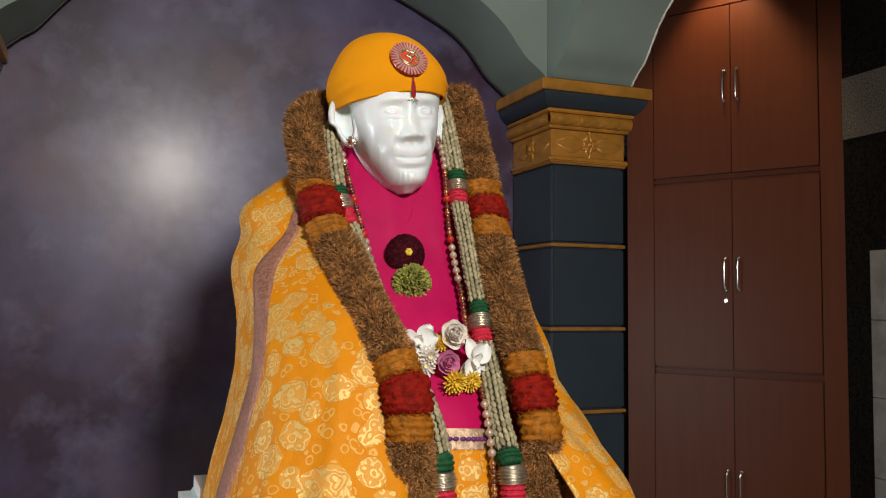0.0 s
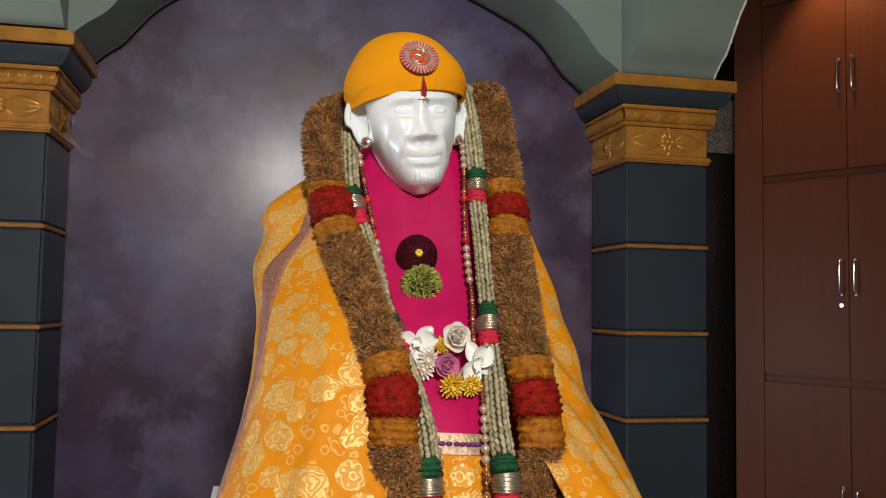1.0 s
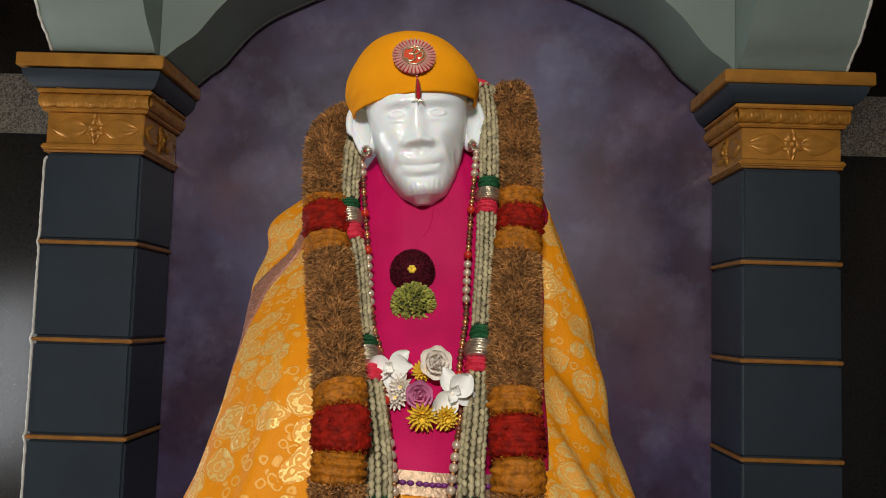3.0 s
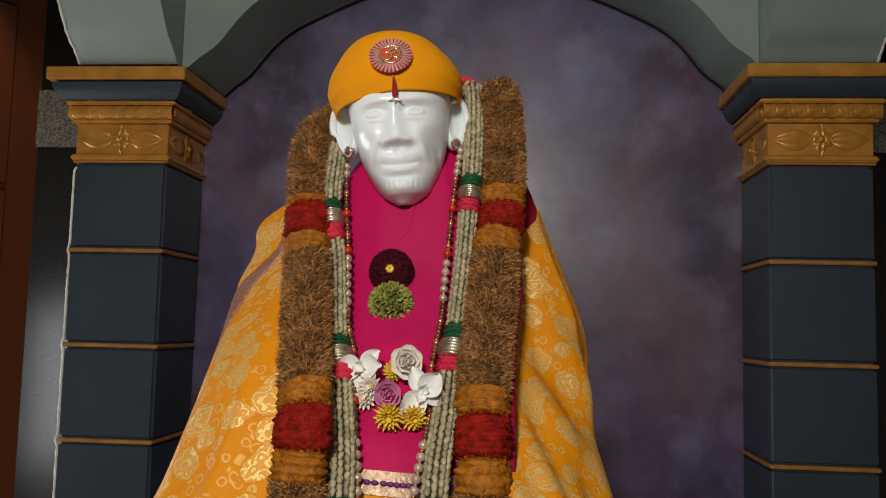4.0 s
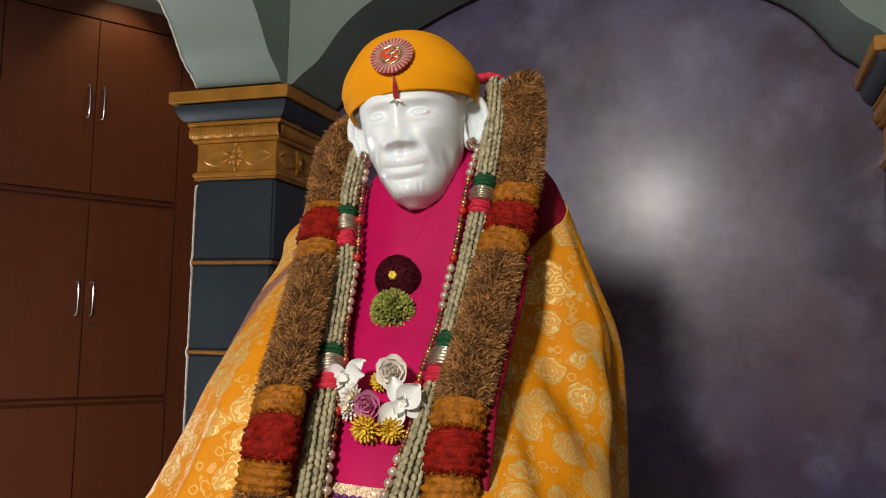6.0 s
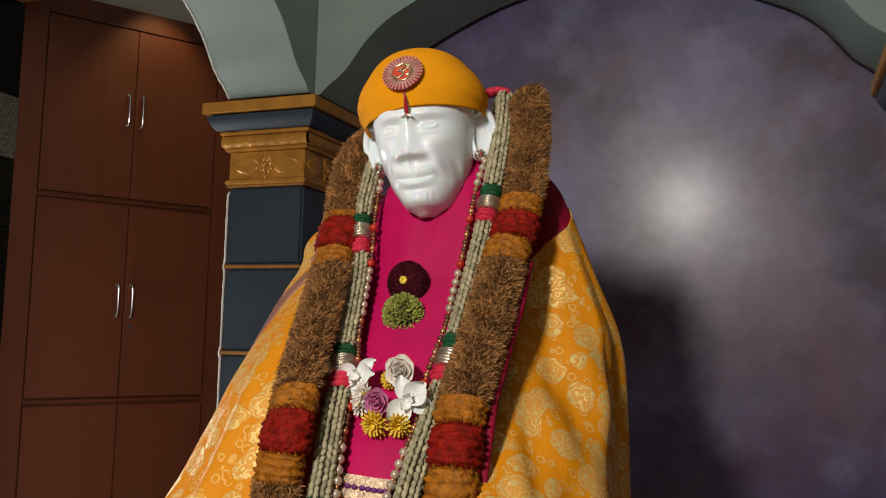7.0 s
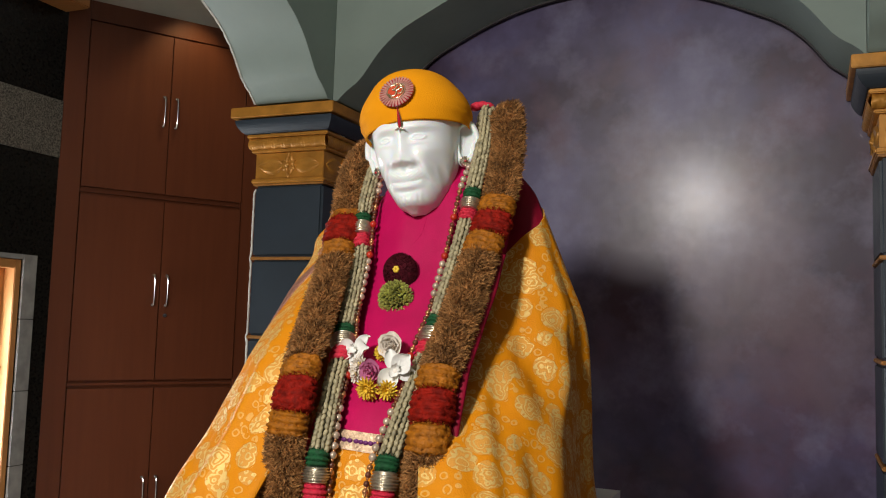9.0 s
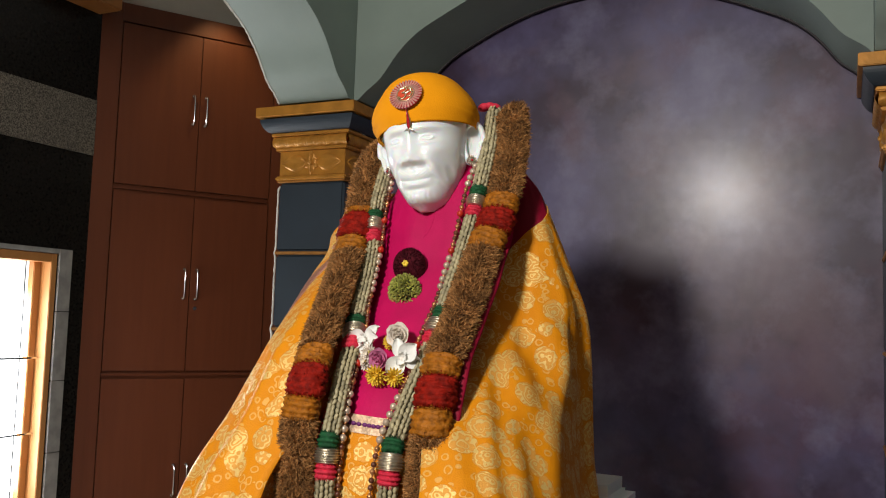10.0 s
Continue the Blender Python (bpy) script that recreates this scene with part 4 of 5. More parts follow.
def cape_point(a, z, out=0.0, slip=False):
    """a: angle round the figure, 0 ahead, negative towards its right arm. slip: the cape lies lower on the left shoulder."""
    c, s = math.cos(a), math.sin(a)
    k = 0.5 + 0.5 * math.tanh(s * 4)
    if slip and z > 1.91:
        z = 1.91 + (z - 1.91) * (1 - 0.2 * k)
    w = ease(z, WL) if s < 0 else ease(z, WR)
    yf = ease(z, FL) * (1 - k) + ease(z, FR) * k
    yc = 1.93
    yb = ease(z, ((2.06, 2.03), (1.9, 2.08), (1.7, 2.11), (1.4, 2.13), (1.03, 2.15)))
    if s < 0:
        p = ease(z, ((2.0, 0.85), (1.88, 0.8), (1.8, 0.68), (1.7, 0.56), (1.55, 0.49), (1.4, 0.40), (1.03, 0.40)))
    else:
        p = ease(z, ((2.0, 0.85), (1.85, 0.85), (1.7, 0.85), (1.6, 0.75), (1.5, 0.55), (1.4, 0.45), (1.03, 0.45)))
    # the knees spread the cloth wider in front than behind
    w *= 1 + max(0.0, c) ** 0.5 * ease(z, ((1.62, 0.0), (1.5, 0.03), (1.4, 0.05), (1.03, 0.12)) if s < 0 else ((1.66, 0.0), (1.5, 0.10), (1.4, 0.20), (1.03, 0.24)))
    x = w * math.copysign(abs(s) ** (p if c > 0 else 0.8), s)
    y = yc - (yc - yf) * abs(c) ** p if c > 0 else yc + (yb - yc) * abs(c)
    low = min(max((2.02 - z) / 0.5, 0), 1)
    fold = 0.0085 * noise.noise(Vector((a * 2.6 + 0.8 * z, z * 1.1, 1.7 + (3 if s > 0 else 0)))) + 0.005 * noise.noise(Vector((a * 6.0 + 2.0 * z, z * 2.4, 9.1)))
    if s > 0:
        # slanting folds hanging from the elbow
        fold += 0.006 * math.sin((z + 0.35 * a) * 34) * math.exp(-((z - 1.64) / 0.12) ** 2) * math.exp(-((a - 0.95) / 0.38) ** 2)
    n = Vector((s * w, -c * 0.25, 0.05)).normalized()
    return Vector((x, y, z)) + n * (fold * (0.3 + low) * 2.3 + out)


zs = np.linspace(1.03, 2.06, 110)
nA = 240


def cape_edges(z):
    """Front edges of the cape: where it parts on either side of the chest."""
    left = ease(z, ((2.06, 0.75), (1.95, 0.58), (1.8, 0.40), (1.6, 0.10), (1.5, 0.07), (1.03, 0.05)))
    right = ease(z, ((2.06, 1.9), (2.02, 1.45), (1.98, 0.95), (1.9, 0.6), (1.8, 0.48), (1.6, 0.24), (1.5, 0.2), (1.03, 0.1)))
    return left, right


rows, uvs = [], []
for z in zs:
    l, r = cape_edges(z)
    angles = np.linspace(-2 * math.pi + r, -l, nA)
    row = [cape_point(((a + math.pi) % (2 * math.pi)) - math.pi, z, 0.0, True) for a in angles]
    run = np.concatenate(([0], np.cumsum([(row[i + 1] - row[i]).length for i in range(nA - 1)])))
    run -= run[nA // 2]
    rows.append(row)
    uvs.append([float(u) for u in run])
down = [[0.0] * nA]
for i in range(len(rows) - 1):
    down.append([d + (q - p).length for d, p, q in zip(down[-1], rows[i], rows[i + 1])])
uvs = [[(u, d - down[-1][j]) for j, (u, d) in enumerate(zip(ru, rd))] for ru, rd in zip(uvs, down)]
bm = grid_mesh(rows, uvs=uvs)
cape = part("cape", bm, M_BROCADE, smooth=True)
tagged(cape, "orange silk brocade cape with woven gilt roses, draped over the shoulders", "cape")
sol = cape.modifiers.new("thickness", "SOLIDIFY")
sol.thickness, sol.offset = 0.004, -1

# bronze trim running down over the right arm
bm = bmesh.new()
zz = np.linspace(1.03, 1.985, 60)
rows = []
for z in zz:
    a = -ease(z, ((1.985, 0.62), (1.90, 0.80), (1.82, 0.98), (1.735, 1.12), (1.61, 1.22), (1.38, 1.36), (1.03, 1.5)))
    half = 0.075 * min(1, (2.03 - z) / 0.25) + 0.024
    rows.append([cape_point(a + d * half, z, 0.004 - 0.002 * abs(d) ** 2) for d in (-1, -0.6, -0.2, 0.2, 0.6, 1)])
grid_mesh(rows, bm=bm)
trim = part("trim_ribbon", bm, M_RIBBON, cape, "bronze-pink sequinned trim", True)
s2 = trim.modifiers.new("thickness", "SOLIDIFY")
s2.thickness, s2.offset = 0.003, -1

# crimson shawl edge on the left shoulder
bm = bmesh.new()
rows = []
for z in np.linspace(1.88, 2.12, 34):
    rows.append([cape_point(0.45 + 2.0 * t, z, -0.004) for t in np.linspace(0, 1, 30)])
grid_mesh(rows, bm=bm)
shawl = tagged(part("shawl", bm, M_CRIMSON, smooth=True), "crimson silk shawl showing beneath the cape", "shawl")
s3 = shawl.modifiers.new("thickness", "SOLIDIFY")
s3.thickness = 0.003

# belt cloth across the lap
bm = bmesh.new()
grid_mesh([[robe_point(a, z) + Vector((0, -0.007, 0)) for a in np.linspace(-0.45, 0.55, 40)] for z in np.linspace(1.2, 1.502, 26)], uvs=[[(0.3 * a, z) for a in np.linspace(-0.45, 0.55, 40)] for z in np.linspace(1.2, 1.502, 26)], bm=bm)
sash = tagged(part("lap_cloth", bm, M_BROCADE, smooth=True), "orange brocade lap cloth with an embroidered gilt border", "cloth")
bm = bmesh.new()
grid_mesh([[robe_point(a, z + 0.02 * (0.1 - a)) + Vector((0, -0.0105, 0)) for a in np.linspace(-0.45, 0.55, 40)] for z in (1.484, 1.492, 1.502, 1.512, 1.520)], bm=bm)
part("gilt_border", bm, M_GILT, sash, "gilt woven border", True)
for k in range(26):
    a = -0.40 + 0.9 * k / 25
    bm = bmesh.new()
    bmesh.ops.create_uvsphere(bm, u_segments=8, v_segments=6, radius=0.0052, matrix=Matrix.Translation(robe_point(a, 1.502 + 0.02 * (0.1 - a)) + Vector((0, -0.012, 0))) @ Matrix.Diagonal((1.25, 0.6, 0.9, 1)))
    part("purple_bead", bm, M_LILAC, sash, smooth=True)

# ---- garlands ----
rng = random.Random(7)


def garland_path(points, back):
    return [Vector((x, y + back, z)) for x, y, z in points]


def cuts(path, z_levels):
    """Split a descending path at heights."""
    out, cur, zi = [], [], 0
    for q in path:
        if zi < len(z_levels) and q.z < z_levels[zi]:
            cur.append(q)
            out.append(cur)
            cur = []
            zi += 1
        cur.append(q)
    out.append(cur)
    return out


def fibres(path, half_w, half_d, count, length, rnd, sprout=True):
    """Tufts of dry fibre: many thin bent blades standing out of the core."""
    verts, faces = [], []
    fr = frames_along(path)
    for _ in range(count):
        i = rnd.randrange(len(path))
        q, (t, s, n) = path[i], fr[i]
        q = q + t * rnd.uniform(-0.004, 0.004)
        a = rnd.uniform(-0.25, math.pi + 0.25)
        rad = s * math.cos(a) * half_w + n * math.sin(a) * half_d
        root = q + rad * rnd.uniform(0.72, 0.9)
        d = (rad.normalized() * 0.85 + t * rnd.uniform(-1.5, 1.5) + s * rnd.uniform(-1.2, 1.2)).normalized()
        ln = length * rnd.uniform(0.6, 1.25)
        side = d.cross(Vector((rnd.uniform(-1, 1), rnd.uniform(-1, 1), rnd.uniform(-1, 1)))).normalized() * rnd.uniform(0.0007, 0.0016)
        bend = d.cross(side).normalized() * ln * rnd.uniform(-0.35, 0.35)
        m = root + d * ln * 0.55 + bend * 0.3
        e = root + d * ln + bend
        k = len(verts)
        verts += [root - side, root + side, m + side * 0.9, m - side * 0.9, e]
        faces += [(k, k + 1, k + 2, k + 3), (k + 3, k + 2, k + 4)]
    return verts, faces


def raw_part(name, verts, faces, material, parent, label="", kind=""):
    me = bpy.data.meshes.new(name)
    me.from_pydata([tuple(v) for v in verts], [], faces)
    me.materials.append(material)
    ob = new(name, me)
    ob.parent = parent
    return tagged(ob, label, kind=kind)


def fibre_section(path, half_w, half_d, parent):
    core = part("fibre_section", tube(path, half_w * 0.86, half_d * 0.86, 16, lambda q, a: 0.06 * noise.noise(q * 60)), M_FIBRECORE, parent, "dry brown fibre tuft section", True)
    run = sum((path[i + 1] - path[i]).length for i in range(len(path) - 1))
    v, f = fibres(path, half_w, half_d, int(run * 46000), 0.0135, rng)
    raw_part("fibre_pile", v, f, M_FIBRE, core, "fine bristling brown fibres", "stuff")
    return core


def yarn_section(name, path, half_w, half_d, material, parent, label, loops=3):
    """Chenille yarn wound in ruffled turns."""
    fine, run = smooth_path(path, max(24, int(len(path) * 3)))
    bm = bmesh.new()
    rows = []
    fr = frames_along(fine)
    for i, (q, (t, s, n)) in enumerate(zip(fine, fr)):
        u = i / (len(fine) - 1)
        row = []
        for k in range(40):
            a = 2 * math.pi * k / 40
            ph = u * loops * math.pi + 0.5 * math.sin(a * 2 + 1.0) + 1.5 * noise.noise(q * 22 + Vector((a * 1.4, 0, 0)))
            g = 1.0 + 0.15 * (abs(math.sin(ph)) - 0.65) + 0.15 * noise.noise(Vector((q.x * 90, a * 4, q.z * 90)))
            g *= 1 - 0.25 * (1 - min(1, min(u, 1 - u) * 7))
            row.append(q + s * math.cos(a) * half_w * g + n * math.sin(a) * half_d * g)
        rows.append(row)
    grid_mesh(rows, closed_u=True, bm=bm)
    o = part(name, bm, material, parent, label, True)
    # short loose pile
    v, f = fibres(fine, half_w * 1.02, half_d * 1.02, int(run * 16000), 0.005, rng)
    raw_part("pile", v, f, material, o, kind="stuff")
    return o


def fibre_garland(points, z_cuts, widths):
    root = tagged(empty("fibre_garland"), "thick brown fibre garland with ochre and dark red yarn bands", "garland", "garlands on the statue")
    path, _ = smooth_path(points, 150)
    kinds = ("fibre", "ochre", "red", "ochre", "fibre", "ochre", "red", "ochre", "fibre")
    for kind, seg in zip(kinds, cuts(path, z_cuts)):
        if len(seg) < 3:
            continue
        z = seg[len(seg) // 2].z
        hw = interp(z, widths)
        if kind == "fibre":
            fibre_section(seg, hw, hw * 0.62, root)
        elif kind == "ochre":
            yarn_section("ochre_band", seg, hw * 1.0, hw * 0.66, M_ORANGEYARN, root, "ochre tinsel yarn band", 4)
        else:
            yarn_section("red_band", seg, hw * 1.06, hw * 0.70, M_REDYARN, root, "dark red chenille band", 5)
    return root


MG_L = garland_path([(-0.10, 1.95, 2.19), (-0.165, 1.905, 2.195), (-0.212, 1.87, 2.155), (-0.215, 1.83, 2.088), (-0.205, 1.79, 2.001), (-0.199, 1.76, 1.964), (-0.190, 1.72, 1.905), (-0.170, 1.66, 1.839), (-0.151, 1.585, 1.757), (-0.133, 1.515, 1.683), (-0.120, 1.475, 1.640), (-0.112, 1.44, 1.592), (-0.112, 1.42, 1.528), (-0.112, 1.41, 1.45), (-0.112, 1.40, 1.20)], 0.012)
MG_R = garland_path([(0.13, 1.96, 2.20), (0.16, 1.915, 2.245), (0.172, 1.88, 2.245), (0.184, 1.86, 2.168), (0.188, 1.81, 2.063), (0.187, 1.79, 2.02), (0.185, 1.755, 1.965), (0.178, 1.715, 1.905), (0.174, 1.665, 1.827), (0.169, 1.595, 1.725), (0.165, 1.535, 1.650), (0.168, 1.495, 1.580), (0.170, 1.475, 1.529), (0.170, 1.46, 1.45), (0.165, 1.44, 1.20)], 0.012)
G_W = ((2.25, 0.036), (2.15, 0.043), (2.0, 0.043), (1.8, 0.044), (1.6, 0.043), (1.4, 0.042))
# magenta edge of the robe showing beside the left-hand garland
side = [q + Vector((0.040, 0.026, 0)) for q in smooth_path(MG_R, 120)[0] if 1.25 < q.z < 1.90]
bm = bmesh.new()
tube(side, 0.013, 0.006, 12, lambda q, a: 0.3 * noise.noise(q * 9), bm=bm)
part("robe_edge", bm, M_CRIMSON, robe, "crimson turned edge of the robe", True)
fibre_garland(MG_L, (2.010, 1.985, 1.928, 1.880, 1.660, 1.618, 1.563, 1.515), G_W)
fibre_garland(MG_R, (2.035, 1.995, 1.942, 1.890, 1.655, 1.612, 1.552, 1.497), G_W)


def seed_mesh():
    bm = bmesh.new()
    bmesh.ops.create_uvsphere(bm, u_segments=7, v_segments=5, radius=1.0)
    for v in bm.verts:
        t = v.co.z
        v.co.x *= 1 - 0.25 * t
        v.co.y *= 1 - 0.25 * t
    me = bpy.data.meshes.new("seed")
    bm.to_mesh(me)
    bm.free()
    return me


SEED = seed_mesh()
SEED_V = [v.co.copy() for v in SEED.vertices]
SEED_F = [tuple(p.vertices) for p in SEED.polygons]


def seed_section(path, half_w, half_d, parent, strands=5):
    """Strands of pale seeds strung nose to tail."""
    core = part("seed_section", tube(path, half_w * 0.8, half_d * 0.7, 10), M_SEEDCORE, parent, "strung pale green seeds", True)
    run = sum((path[i + 1] - path[i]).length for i in range(len(path) - 1))
    n = max(3, int(run / 0.0125))
    fine, _ = smooth_path(path, n * 2 + 1)
    fr = frames_along(fine)
    verts, faces = [], []
    for k in range(strands + 2):
        a = math.pi * (k - 0.5) / (strands) + 0.0
        for i in range(n):
            j = min(2 * i + (k % 2), len(fine) - 1)
            q, (t, s, nn) = fine[j], fr[j]
            c = q + s * math.cos(a) * half_w + nn * math.sin(a) * half_d
            ax = (t + s * rng.uniform(-0.36, 0.36) + nn * rng.uniform(-0.28, 0.28)).normalized()
            bx = ax.cross(nn).normalized()
            by = ax.cross(bx).normalized()
            ln, wd = 0.0085 * rng.uniform(0.85, 1.15), 0.0052 * rng.uniform(0.85, 1.15)
            o = len(verts)
            verts += [c + bx * v.x * wd + by * v.y * wd * 0.8 + ax * v.z * ln for v in SEED_V]
            faces += [tuple(i2 + o for i2 in f) for f in SEED_F]
    ob = raw_part("seed_cluster", verts, faces, M_SEED, core, "pale green-brown seeds", "stuff")
    for p in ob.data.polygons:
        p.use_smooth = True


def ring_section(name, path, half_w, half_d, material, parent, label, turns):
    """Thread wound round the string in close turns."""
    fine, _ = smooth_path(path, turns * 8 + 1)
    rows = []
    fr = frames_along(fine)
    for i, (q, (t, s, n)) in enumerate(zip(fine, fr)):
        g = 0.84 + 0.26 * abs(math.sin(i / 8 * math.pi))
        u = i / (len(fine) - 1)
        g *= 0.86 + 0.20 * math.sin(math.pi * u)
        rows.append([q + s * math.cos(2 * math.pi * k / 24) * half_w * g + n * math.sin(2 * math.pi * k / 24) * half_d * g for k in range(24)])
    o = part(name, grid_mesh(rows, closed_u=True), material, parent, label, True)
    if "yarn" in label:
        v, f = fibres(fine, half_w, half_d, 500, 0.004, rng)
        raw_part("pile", v, f, material, o, kind="stuff")


def seed_garland(points, z_cuts):
    root = tagged(empty("seed_garland"), "garland of strung pale seeds with green, silver and coral bands", "garland", "garlands on the statue")
    path, _ = smooth_path(points, 220)
    kinds = ("seed", "green", "silver", "pink") * 3 + ("seed",)
    for kind, seg in zip(kinds, cuts(path, z_cuts)):
        if len(seg) < 3:
            continue
        w = 0.0165 if seg[0].z > 1.75 else 0.0185
        if kind == "seed":
            seed_section(seg, w, 0.011, root)
        elif kind == "green":
            ring_section("green_band", seg, w * 1.22, 0.019, M_GREENYARN, root, "bottle green yarn band", 3)
        elif kind == "silver":
            ring_section("silver_wrap", seg, w * 1.4, 0.022, M_SILVER, root, "wound champagne metal thread", 6)
        else:
            ring_section("coral_band", seg, w * 1.22, 0.019, M_PINKYARN, root, "coral pink yarn band", 3)


SD_L = garland_path([(-0.12, 1.94, 2.16), (-0.155, 1.86, 2.14), (-0.160, 1.81, 2.051), (-0.156, 1.785, 1.989), (-0.148, 1.765, 1.945), (-0.130, 1.725, 1.876), (-0.116, 1.675, 1.800), (-0.099, 1.615, 1.719), (-0.088, 1.588, 1.680), (-0.069, 1.525, 1.610), (-0.055, 1.478, 1.545), (-0.050, 1.45, 1.489), (-0.048, 1.435, 1.44), (-0.045, 1.42, 1.20)], 0.006)
SD_R = garland_path([(0.08, 1.95, 2.20), (0.108, 1.915, 2.262), (0.118, 1.895, 2.25), (0.123, 1.85, 2.151), (0.123, 1.80, 2.047), (0.120, 1.78, 1.990), (0.118, 1.72, 1.882), (0.111, 1.638, 1.743), (0.106, 1.608, 1.688), (0.102, 1.556, 1.610), (0.096, 1.508, 1.541), (0.095, 1.462, 1.475), (0.096, 1.445, 1.42), (0.09, 1.43, 1.20)], 0.006)
seed_garland(SD_L, (2.000, 1.979, 1.946, 1.917, 1.731, 1.713, 1.684, 1.655, 1.482, 1.457, 1.425, 1.395))
seed_garland(SD_R, (2.057, 2.034, 2.006, 1.977, 1.757, 1.732, 1.703, 1.675, 1.486, 1.457, 1.425, 1.395))


def bead_string(points, pattern, name_label):
    root = tagged(empty("bead_necklace"), name_label, "necklace", "bead necklaces")
    path, run = smooth_path(points, 400)
    bm = bmesh.new()
    tube(path[::8], 0.0012, 0.0012, 6, bm=bm)
    part("cord", bm, M_GOLDLINE, root)
    s, k = 0.0, 0
    while s < run - 0.01:
        kind, r = pattern(path[int(s / run * 399)].z, k)
        q = path[min(399, int((s + r) / run * 399))]
        bm = bmesh.new()
        bmesh.ops.create_uvsphere(bm, u_segments=12, v_segments=8, radius=r, matrix=Matrix.Translation(q))
        part("bead", bm, kind, root, smooth=True)
        if kind is not M_REDBEAD:
            bm = bmesh.new()
            q2 = path[min(399, int((s + 2 * r + 0.0015) / run * 399))]
            bmesh.ops.create_uvsphere(bm, u_segments=8, v_segments=5, radius=0.0034, matrix=Matrix.Translation(q2))
            part("spacer", bm, M_GOLDBEAD, root, smooth=True)
        s += 2 * r + 0.0035
        k += 1


def beads(z, k):
    for red in (1.985, 1.905, 1.675, 1.632):
        if abs(z - red) < 0.009:
            return M_REDBEAD, 0.0085
    if 1.80 < z < 1.90 or 1.47 < z < 1.57 or z > 2.06:
        return M_PEARL, 0.0082
    return (M_BROWNBEAD if k % 3 else M_GOLDBEAD), 0.0062


BD_L = garland_path([(-0.142, 1.86, 2.12), (-0.127, 1.797, 2.004), (-0.112, 1.755, 1.910), (-0.100, 1.705, 1.822), (-0.085, 1.655, 1.749), (-0.069, 1.622, 1.709), (-0.052, 1.562, 1.626), (-0.037, 1.508, 1.558), (-0.027, 1.476, 1.501), (-0.022, 1.455, 1.43), (-0.018, 1.44, 1.30)], -0.002)
BD_R = garland_path([(0.100, 1.87, 2.15), (0.094, 1.81, 2.07), (0.089, 1.783, 1.998), (0.085, 1.754, 1.916), (0.082, 1.705, 1.826), (0.082, 1.673, 1.773), (0.072, 1.612, 1.683), (0.076, 1.570, 1.618), (0.068, 1.510, 1.541), (0.062, 1.474, 1.486), (0.058, 1.452, 1.42), (0.055, 1.44, 1.30)], -0.002)
bead_string(BD_L, beads, "string of pearl, brown and gold beads over the robe")
bead_string(BD_R, beads, "string of pearl, brown and gold beads over the robe")

# ---- pendant: dark pompon with a green bud ruff ----
pend = tagged(empty("flower_pendant"), "dark maroon pompon flower above a ruff of green buds", "flower")
PC = Vector((-0.022, 1.735, 1.857))
bm = bmesh.new()
rows = []
for i in range(21):
    v = -math.pi / 2 + math.pi * i / 20
    rows.append([PC + Vector((0.042 * math.cos(v) * math.cos(a), 0.024 * math.cos(v) * math.sin(a), 0.042 * math.sin(v))) for a in np.linspace(0, 2 * math.pi, 41)[:-1]])
grid_mesh(rows, closed_u=True, bm=bm)
pom = part("pompon", bm, M_MAROON, pend, "dark maroon velvety pompon", True)
v, f = [], []
for i in range(2600):
    a, h = rng.uniform(0, 2 * math.pi), rng.uniform(-1, 1)
    d = Vector((math.cos(a) * math.sqrt(1 - h * h), -abs(math.sin(a)) * math.sqrt(1 - h * h), h))
    c = PC + Vector((d.x * 0.041, d.y * 0.023, d.z * 0.041))
    sd = d.cross(Vector((rng.uniform(-1, 1), rng.uniform(-1, 1), rng.uniform(-1, 1)))).normalized() * 0.0016
    k = len(v)
    v += [c - sd, c + sd, c + d * 0.004 + sd * 0.4]
    f.append((k, k + 1, k + 2))
raw_part("petal_pile", v, f, M_MAROON, pom, kind="stuff")
bm = bmesh.new()
for k in range(6):
    a = k * math.pi / 3
    bmesh.ops.create_uvsphere(bm, u_segments=8, v_segments=5, radius=0.0042, matrix=Matrix.Translation(PC + Vector((0.0045 * math.cos(a), -0.0245, 0.004 + 0.0045 * math.sin(a)))))
part("flower_eye", bm, M_YELLOW, pend, "small yellow eye", True)
bm = bmesh.new()
GC = PC + Vector((0.005, -0.031, -0.062))
bmesh.ops.create_uvsphere(bm, u_segments=20, v_segments=12, radius=1.0, matrix=Matrix.Translation(GC) @ Matrix.Diagonal((0.034, 0.018, 0.033, 1)))
ruff = part("bud_ruff", bm, mat("dark_green_core", (0.05, 0.06, 0.012), 0.8), pend, "ruff of yellow-green buds", True)
verts, faces = [], []
for i in range(380):
    a, h = rng.uniform(-0.15, math.pi + 0.15), rng.uniform(-1, 1)
    d = Vector((math.cos(a) * math.sqrt(1 - h * h), -math.sin(a) * math.sqrt(1 - h * h), h))
    c = GC + Vector((d.x * 0.036, d.y * 0.019, d.z * 0.035))
    ax = (d + Vector((rng.uniform(-0.7, 0.7), rng.uniform(-0.5, 0.2), rng.uniform(-0.7, 0.7)))).normalized()
    bx = ax.cross(Vector((rng.uniform(-1, 1), 0.3, rng.uniform(-1, 1)))).normalized()
    by = ax.cross(bx)
    o = len(verts)
    verts += [c + bx * q.x * 0.0027 + by * q.y * 0.0022 + ax * (q.z + 0.5) * 0.0062 for q in SEED_V]
    faces += [tuple(i2 + o for i2 in ff) for ff in SEED_F]
raw_part("bud_cluster", verts, faces, M_LEAFGREEN, ruff, kind="stuff")

# ---- bouquet at the waist ----


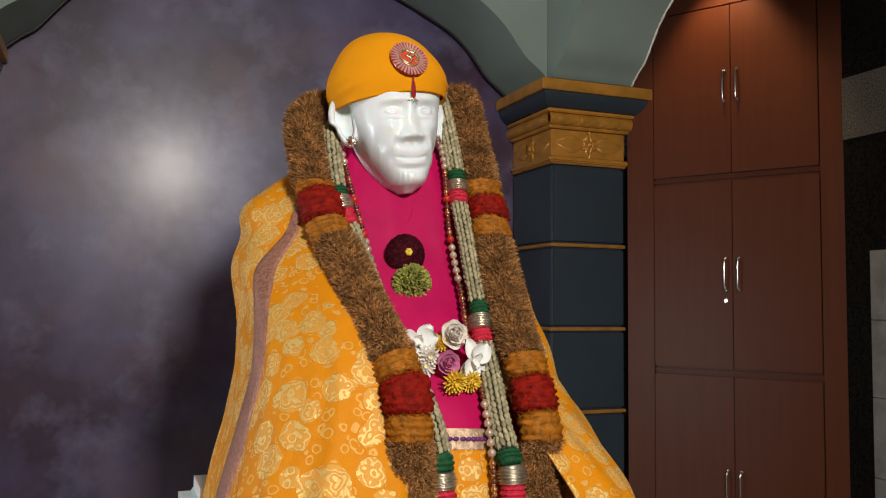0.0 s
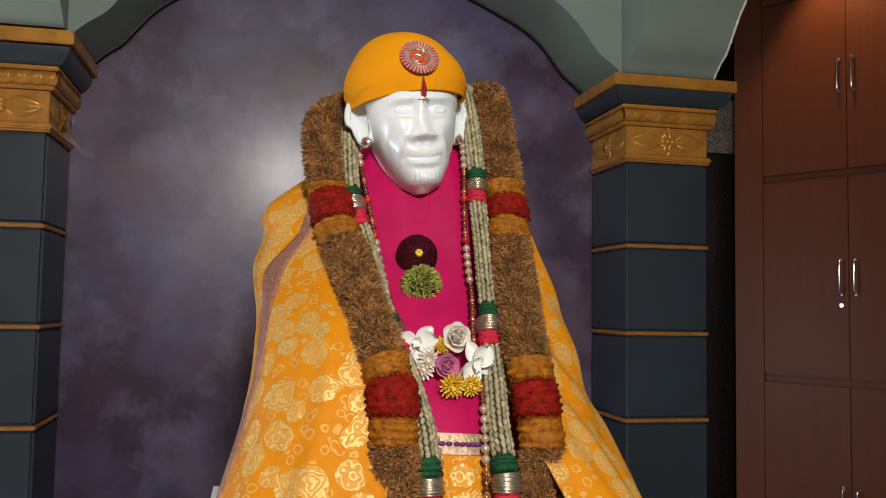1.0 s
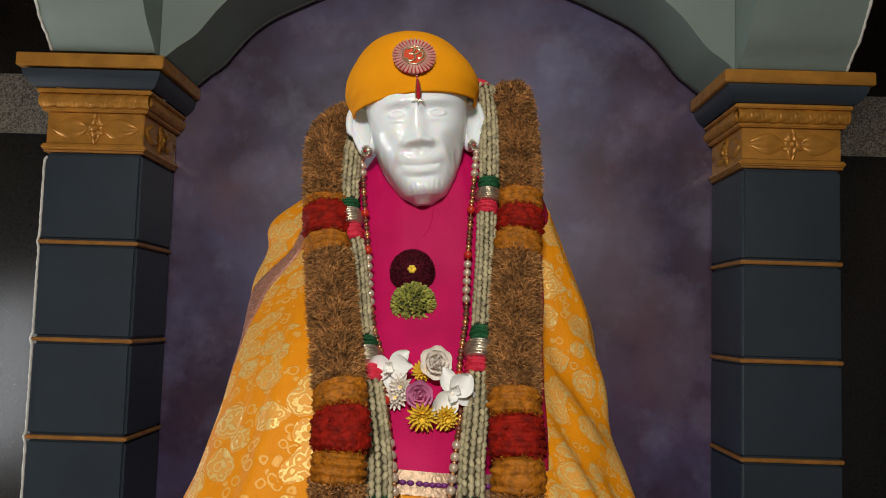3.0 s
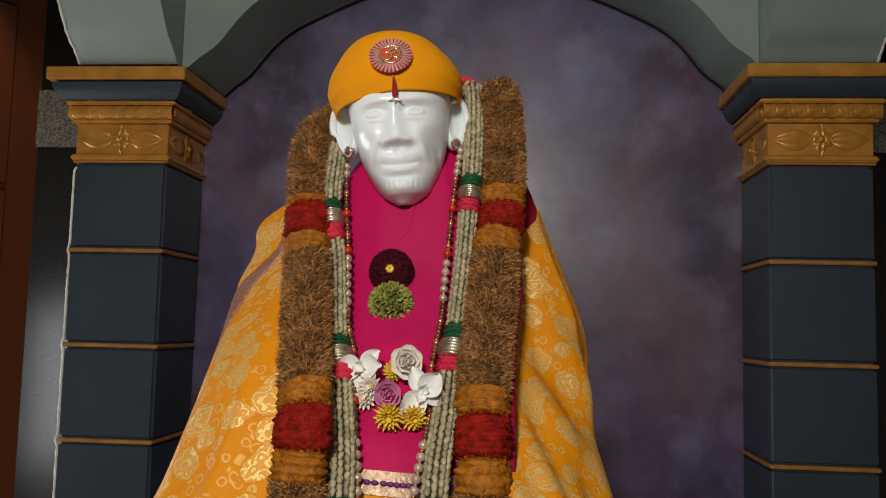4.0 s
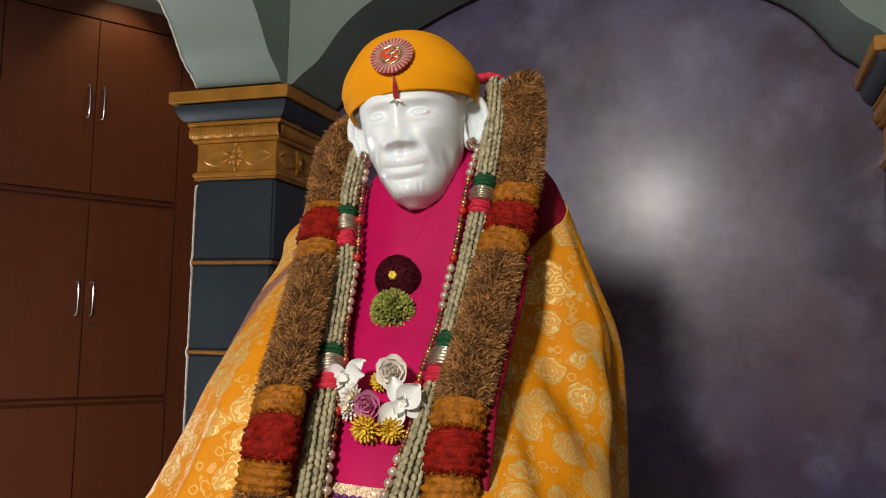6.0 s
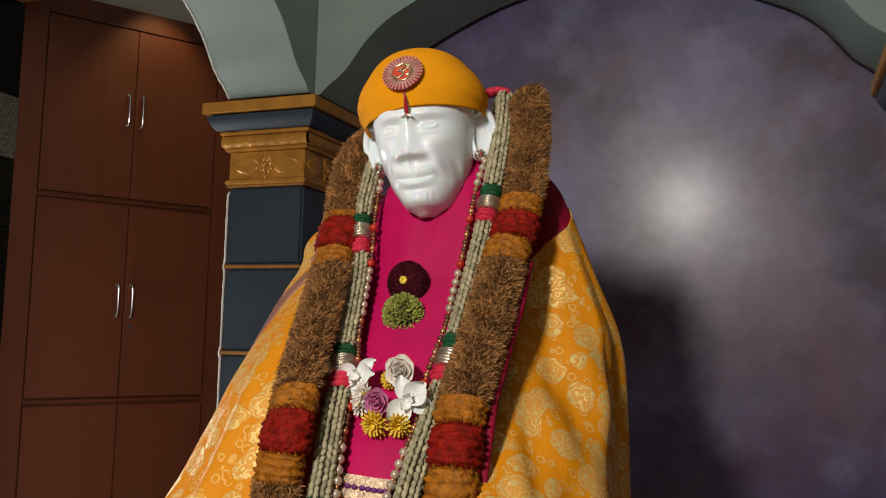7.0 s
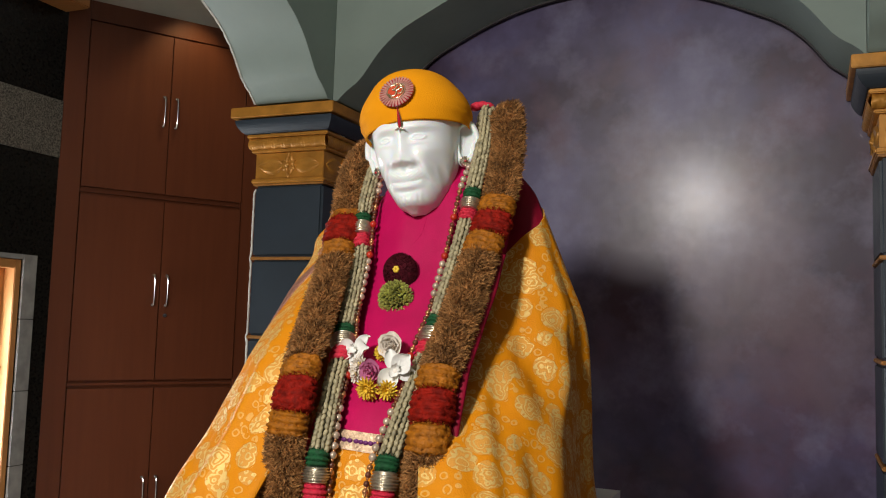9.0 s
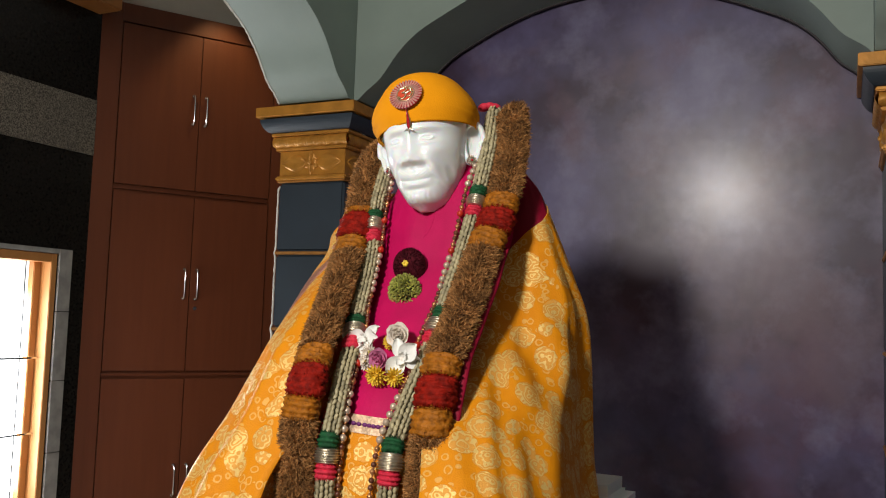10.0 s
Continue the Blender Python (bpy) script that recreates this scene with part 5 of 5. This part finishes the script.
def petal(bm, m, length, width, cup, curl=0.3, tip=0.5):
    """One petal as a cupped sheet; m places its base, +z along its length, -y is its face."""
    rows = []
    for i in range(8):
        t = i / 7
        w = width * (math.sin(math.pi * (0.08 + 0.86 * t ** (0.7 + tip * 0.5))) ** 0.75)
        rows.append([m @ Vector((w * u, cup * (u * u) * -length * 0.35 - curl * length * t * t * (1 - 0.4 * u * u) * -1, length * t)) for u in np.linspace(-1, 1, 7)])
    grid_mesh(rows, bm=bm)


def facing(at, direction, spin=0.0):
    """A pose whose -y looks along direction."""
    q = Vector(direction).normalized().to_track_quat("-Y", "Z").to_matrix().to_4x4()
    return Matrix.Translation(at) @ q @ Matrix.Rotation(spin, 4, "Y")


def flower_thing(name, label, m, spec, centre=None):
    root = tagged(empty(name), label, "flower", "bouquet at the waist")
    for ring_i, (count, length, width, lean, cup, curl, off, material) in enumerate(spec):
        for k in range(count):
            a = 2 * math.pi * k / count + off + rng.uniform(-0.06, 0.06)
            bm = bmesh.new()
            pm = m @ Matrix.Rotation(a, 4, "Y") @ Matrix.Translation((0, -0.003 * ring_i, 0.002)) @ Matrix.Rotation(radians(lean + rng.uniform(-5, 5)), 4, "X")
            petal(bm, pm, length * rng.uniform(0.93, 1.07), width, cup, curl)
            part("petal", bm, material, root, smooth=True)
    if centre:
        r, material = centre
        bm = bmesh.new()
        bmesh.ops.create_uvsphere(bm, u_segments=12, v_segments=8, radius=r, matrix=m @ Matrix.Translation((0, -0.006, 0)) @ Matrix.Diagonal((1, 0.7, 1, 1)))
        part("flower_heart", bm, material, root, smooth=True)
    return root


def rose(name, label, at, direction, r, material):
    spec = ((6, r, r * 0.62, 14, 0.5, -0.25, 0, material), (6, r * 0.86, r * 0.56, 30, 0.6, -0.2, 0.5, material), (5, r * 0.68, r * 0.48, 48, 0.7, -0.1, 0.2, material), (4, r * 0.5, r * 0.38, 64, 0.8, 0.0, 0.7, material), (3, r * 0.36, r * 0.28, 78, 0.9, 0.1, 0.1, material))
    return flower_thing(name, label, facing(at, direction), spec, (r * 0.2, material))


FW = (0.05, -1, 0.2)
rose("cream_rose", "open cream white rose in the bouquet", (0.032, 1.598, 1.690), FW, 0.030, M_CREAM)
rose("pink_rose", "pink many-petalled flower in the bouquet", (0.006, 1.560, 1.638), (0.0, -1, 0.1), 0.026, M_ROSEPINK)
flower_thing("white_orchid", "white waxy orchid bloom in the bouquet", facing((-0.046, 1.585, 1.680), (-0.2, -1, 0.15), 0.3), ((3, 0.040, 0.015, 10, 0.5, 0.2, 0.5, M_WHITEPETAL), (2, 0.040, 0.022, 22, 0.6, 0.2, 1.2, M_WHITEPETAL), (2, 0.018, 0.010, 60, 0.6, 0.1, 0.2, M_WHITEPETAL)), (0.005, M_CREAM))
flower_thing("white_orchid", "white waxy orchid bloom in the bouquet", facing((0.060, 1.560, 1.642), (0.25, -1, 0.05), -0.4), ((3, 0.046, 0.016, 8, 0.5, 0.2, 0.1, M_WHITEPETAL), (2, 0.042, 0.022, 20, 0.6, 0.2, 1.1, M_WHITEPETAL), (2, 0.020, 0.010, 55, 0.6, 0.1, 0.8, M_WHITEPETAL)), (0.006, M_CREAM))
for at, d, r, name in (((0.012, 1.535, 1.606), (0.0, -1, -0.25), 0.026, "yellow_chrysanthemum"), ((0.050, 1.545, 1.604), (0.3, -1, -0.2), 0.021, "yellow_chrysanthemum"), ((0.008, 1.60, 1.676), (-0.1, -1, 0.2), 0.018, "yellow_chrysanthemum")):
    flower_thing(name, "yellow chrysanthemum head with narrow petals", facing(at, d), tuple((16 - 3 * i, r * (1 - 0.17 * i), 0.0034, 8 + 17 * i, 0.4, -0.1, 0.2 * i, M_YELLOW) for i in range(4)), (r * 0.3, M_YELLOW))
for at, r in (((-0.026, 1.568, 1.650), 0.022), ((-0.034, 1.570, 1.632), 0.020)):
    flower_thing("cream_chrysanthemum", "pale cream chrysanthemum head behind the bouquet", facing(at, (-0.2, -1, 0.1)), tuple((14 - 2 * i, r * (1 - 0.17 * i), 0.0036, 10 + 16 * i, 0.4, -0.1, 0.25 * i, M_CREAM) for i in range(4)), (r * 0.3, M_YELLOW))
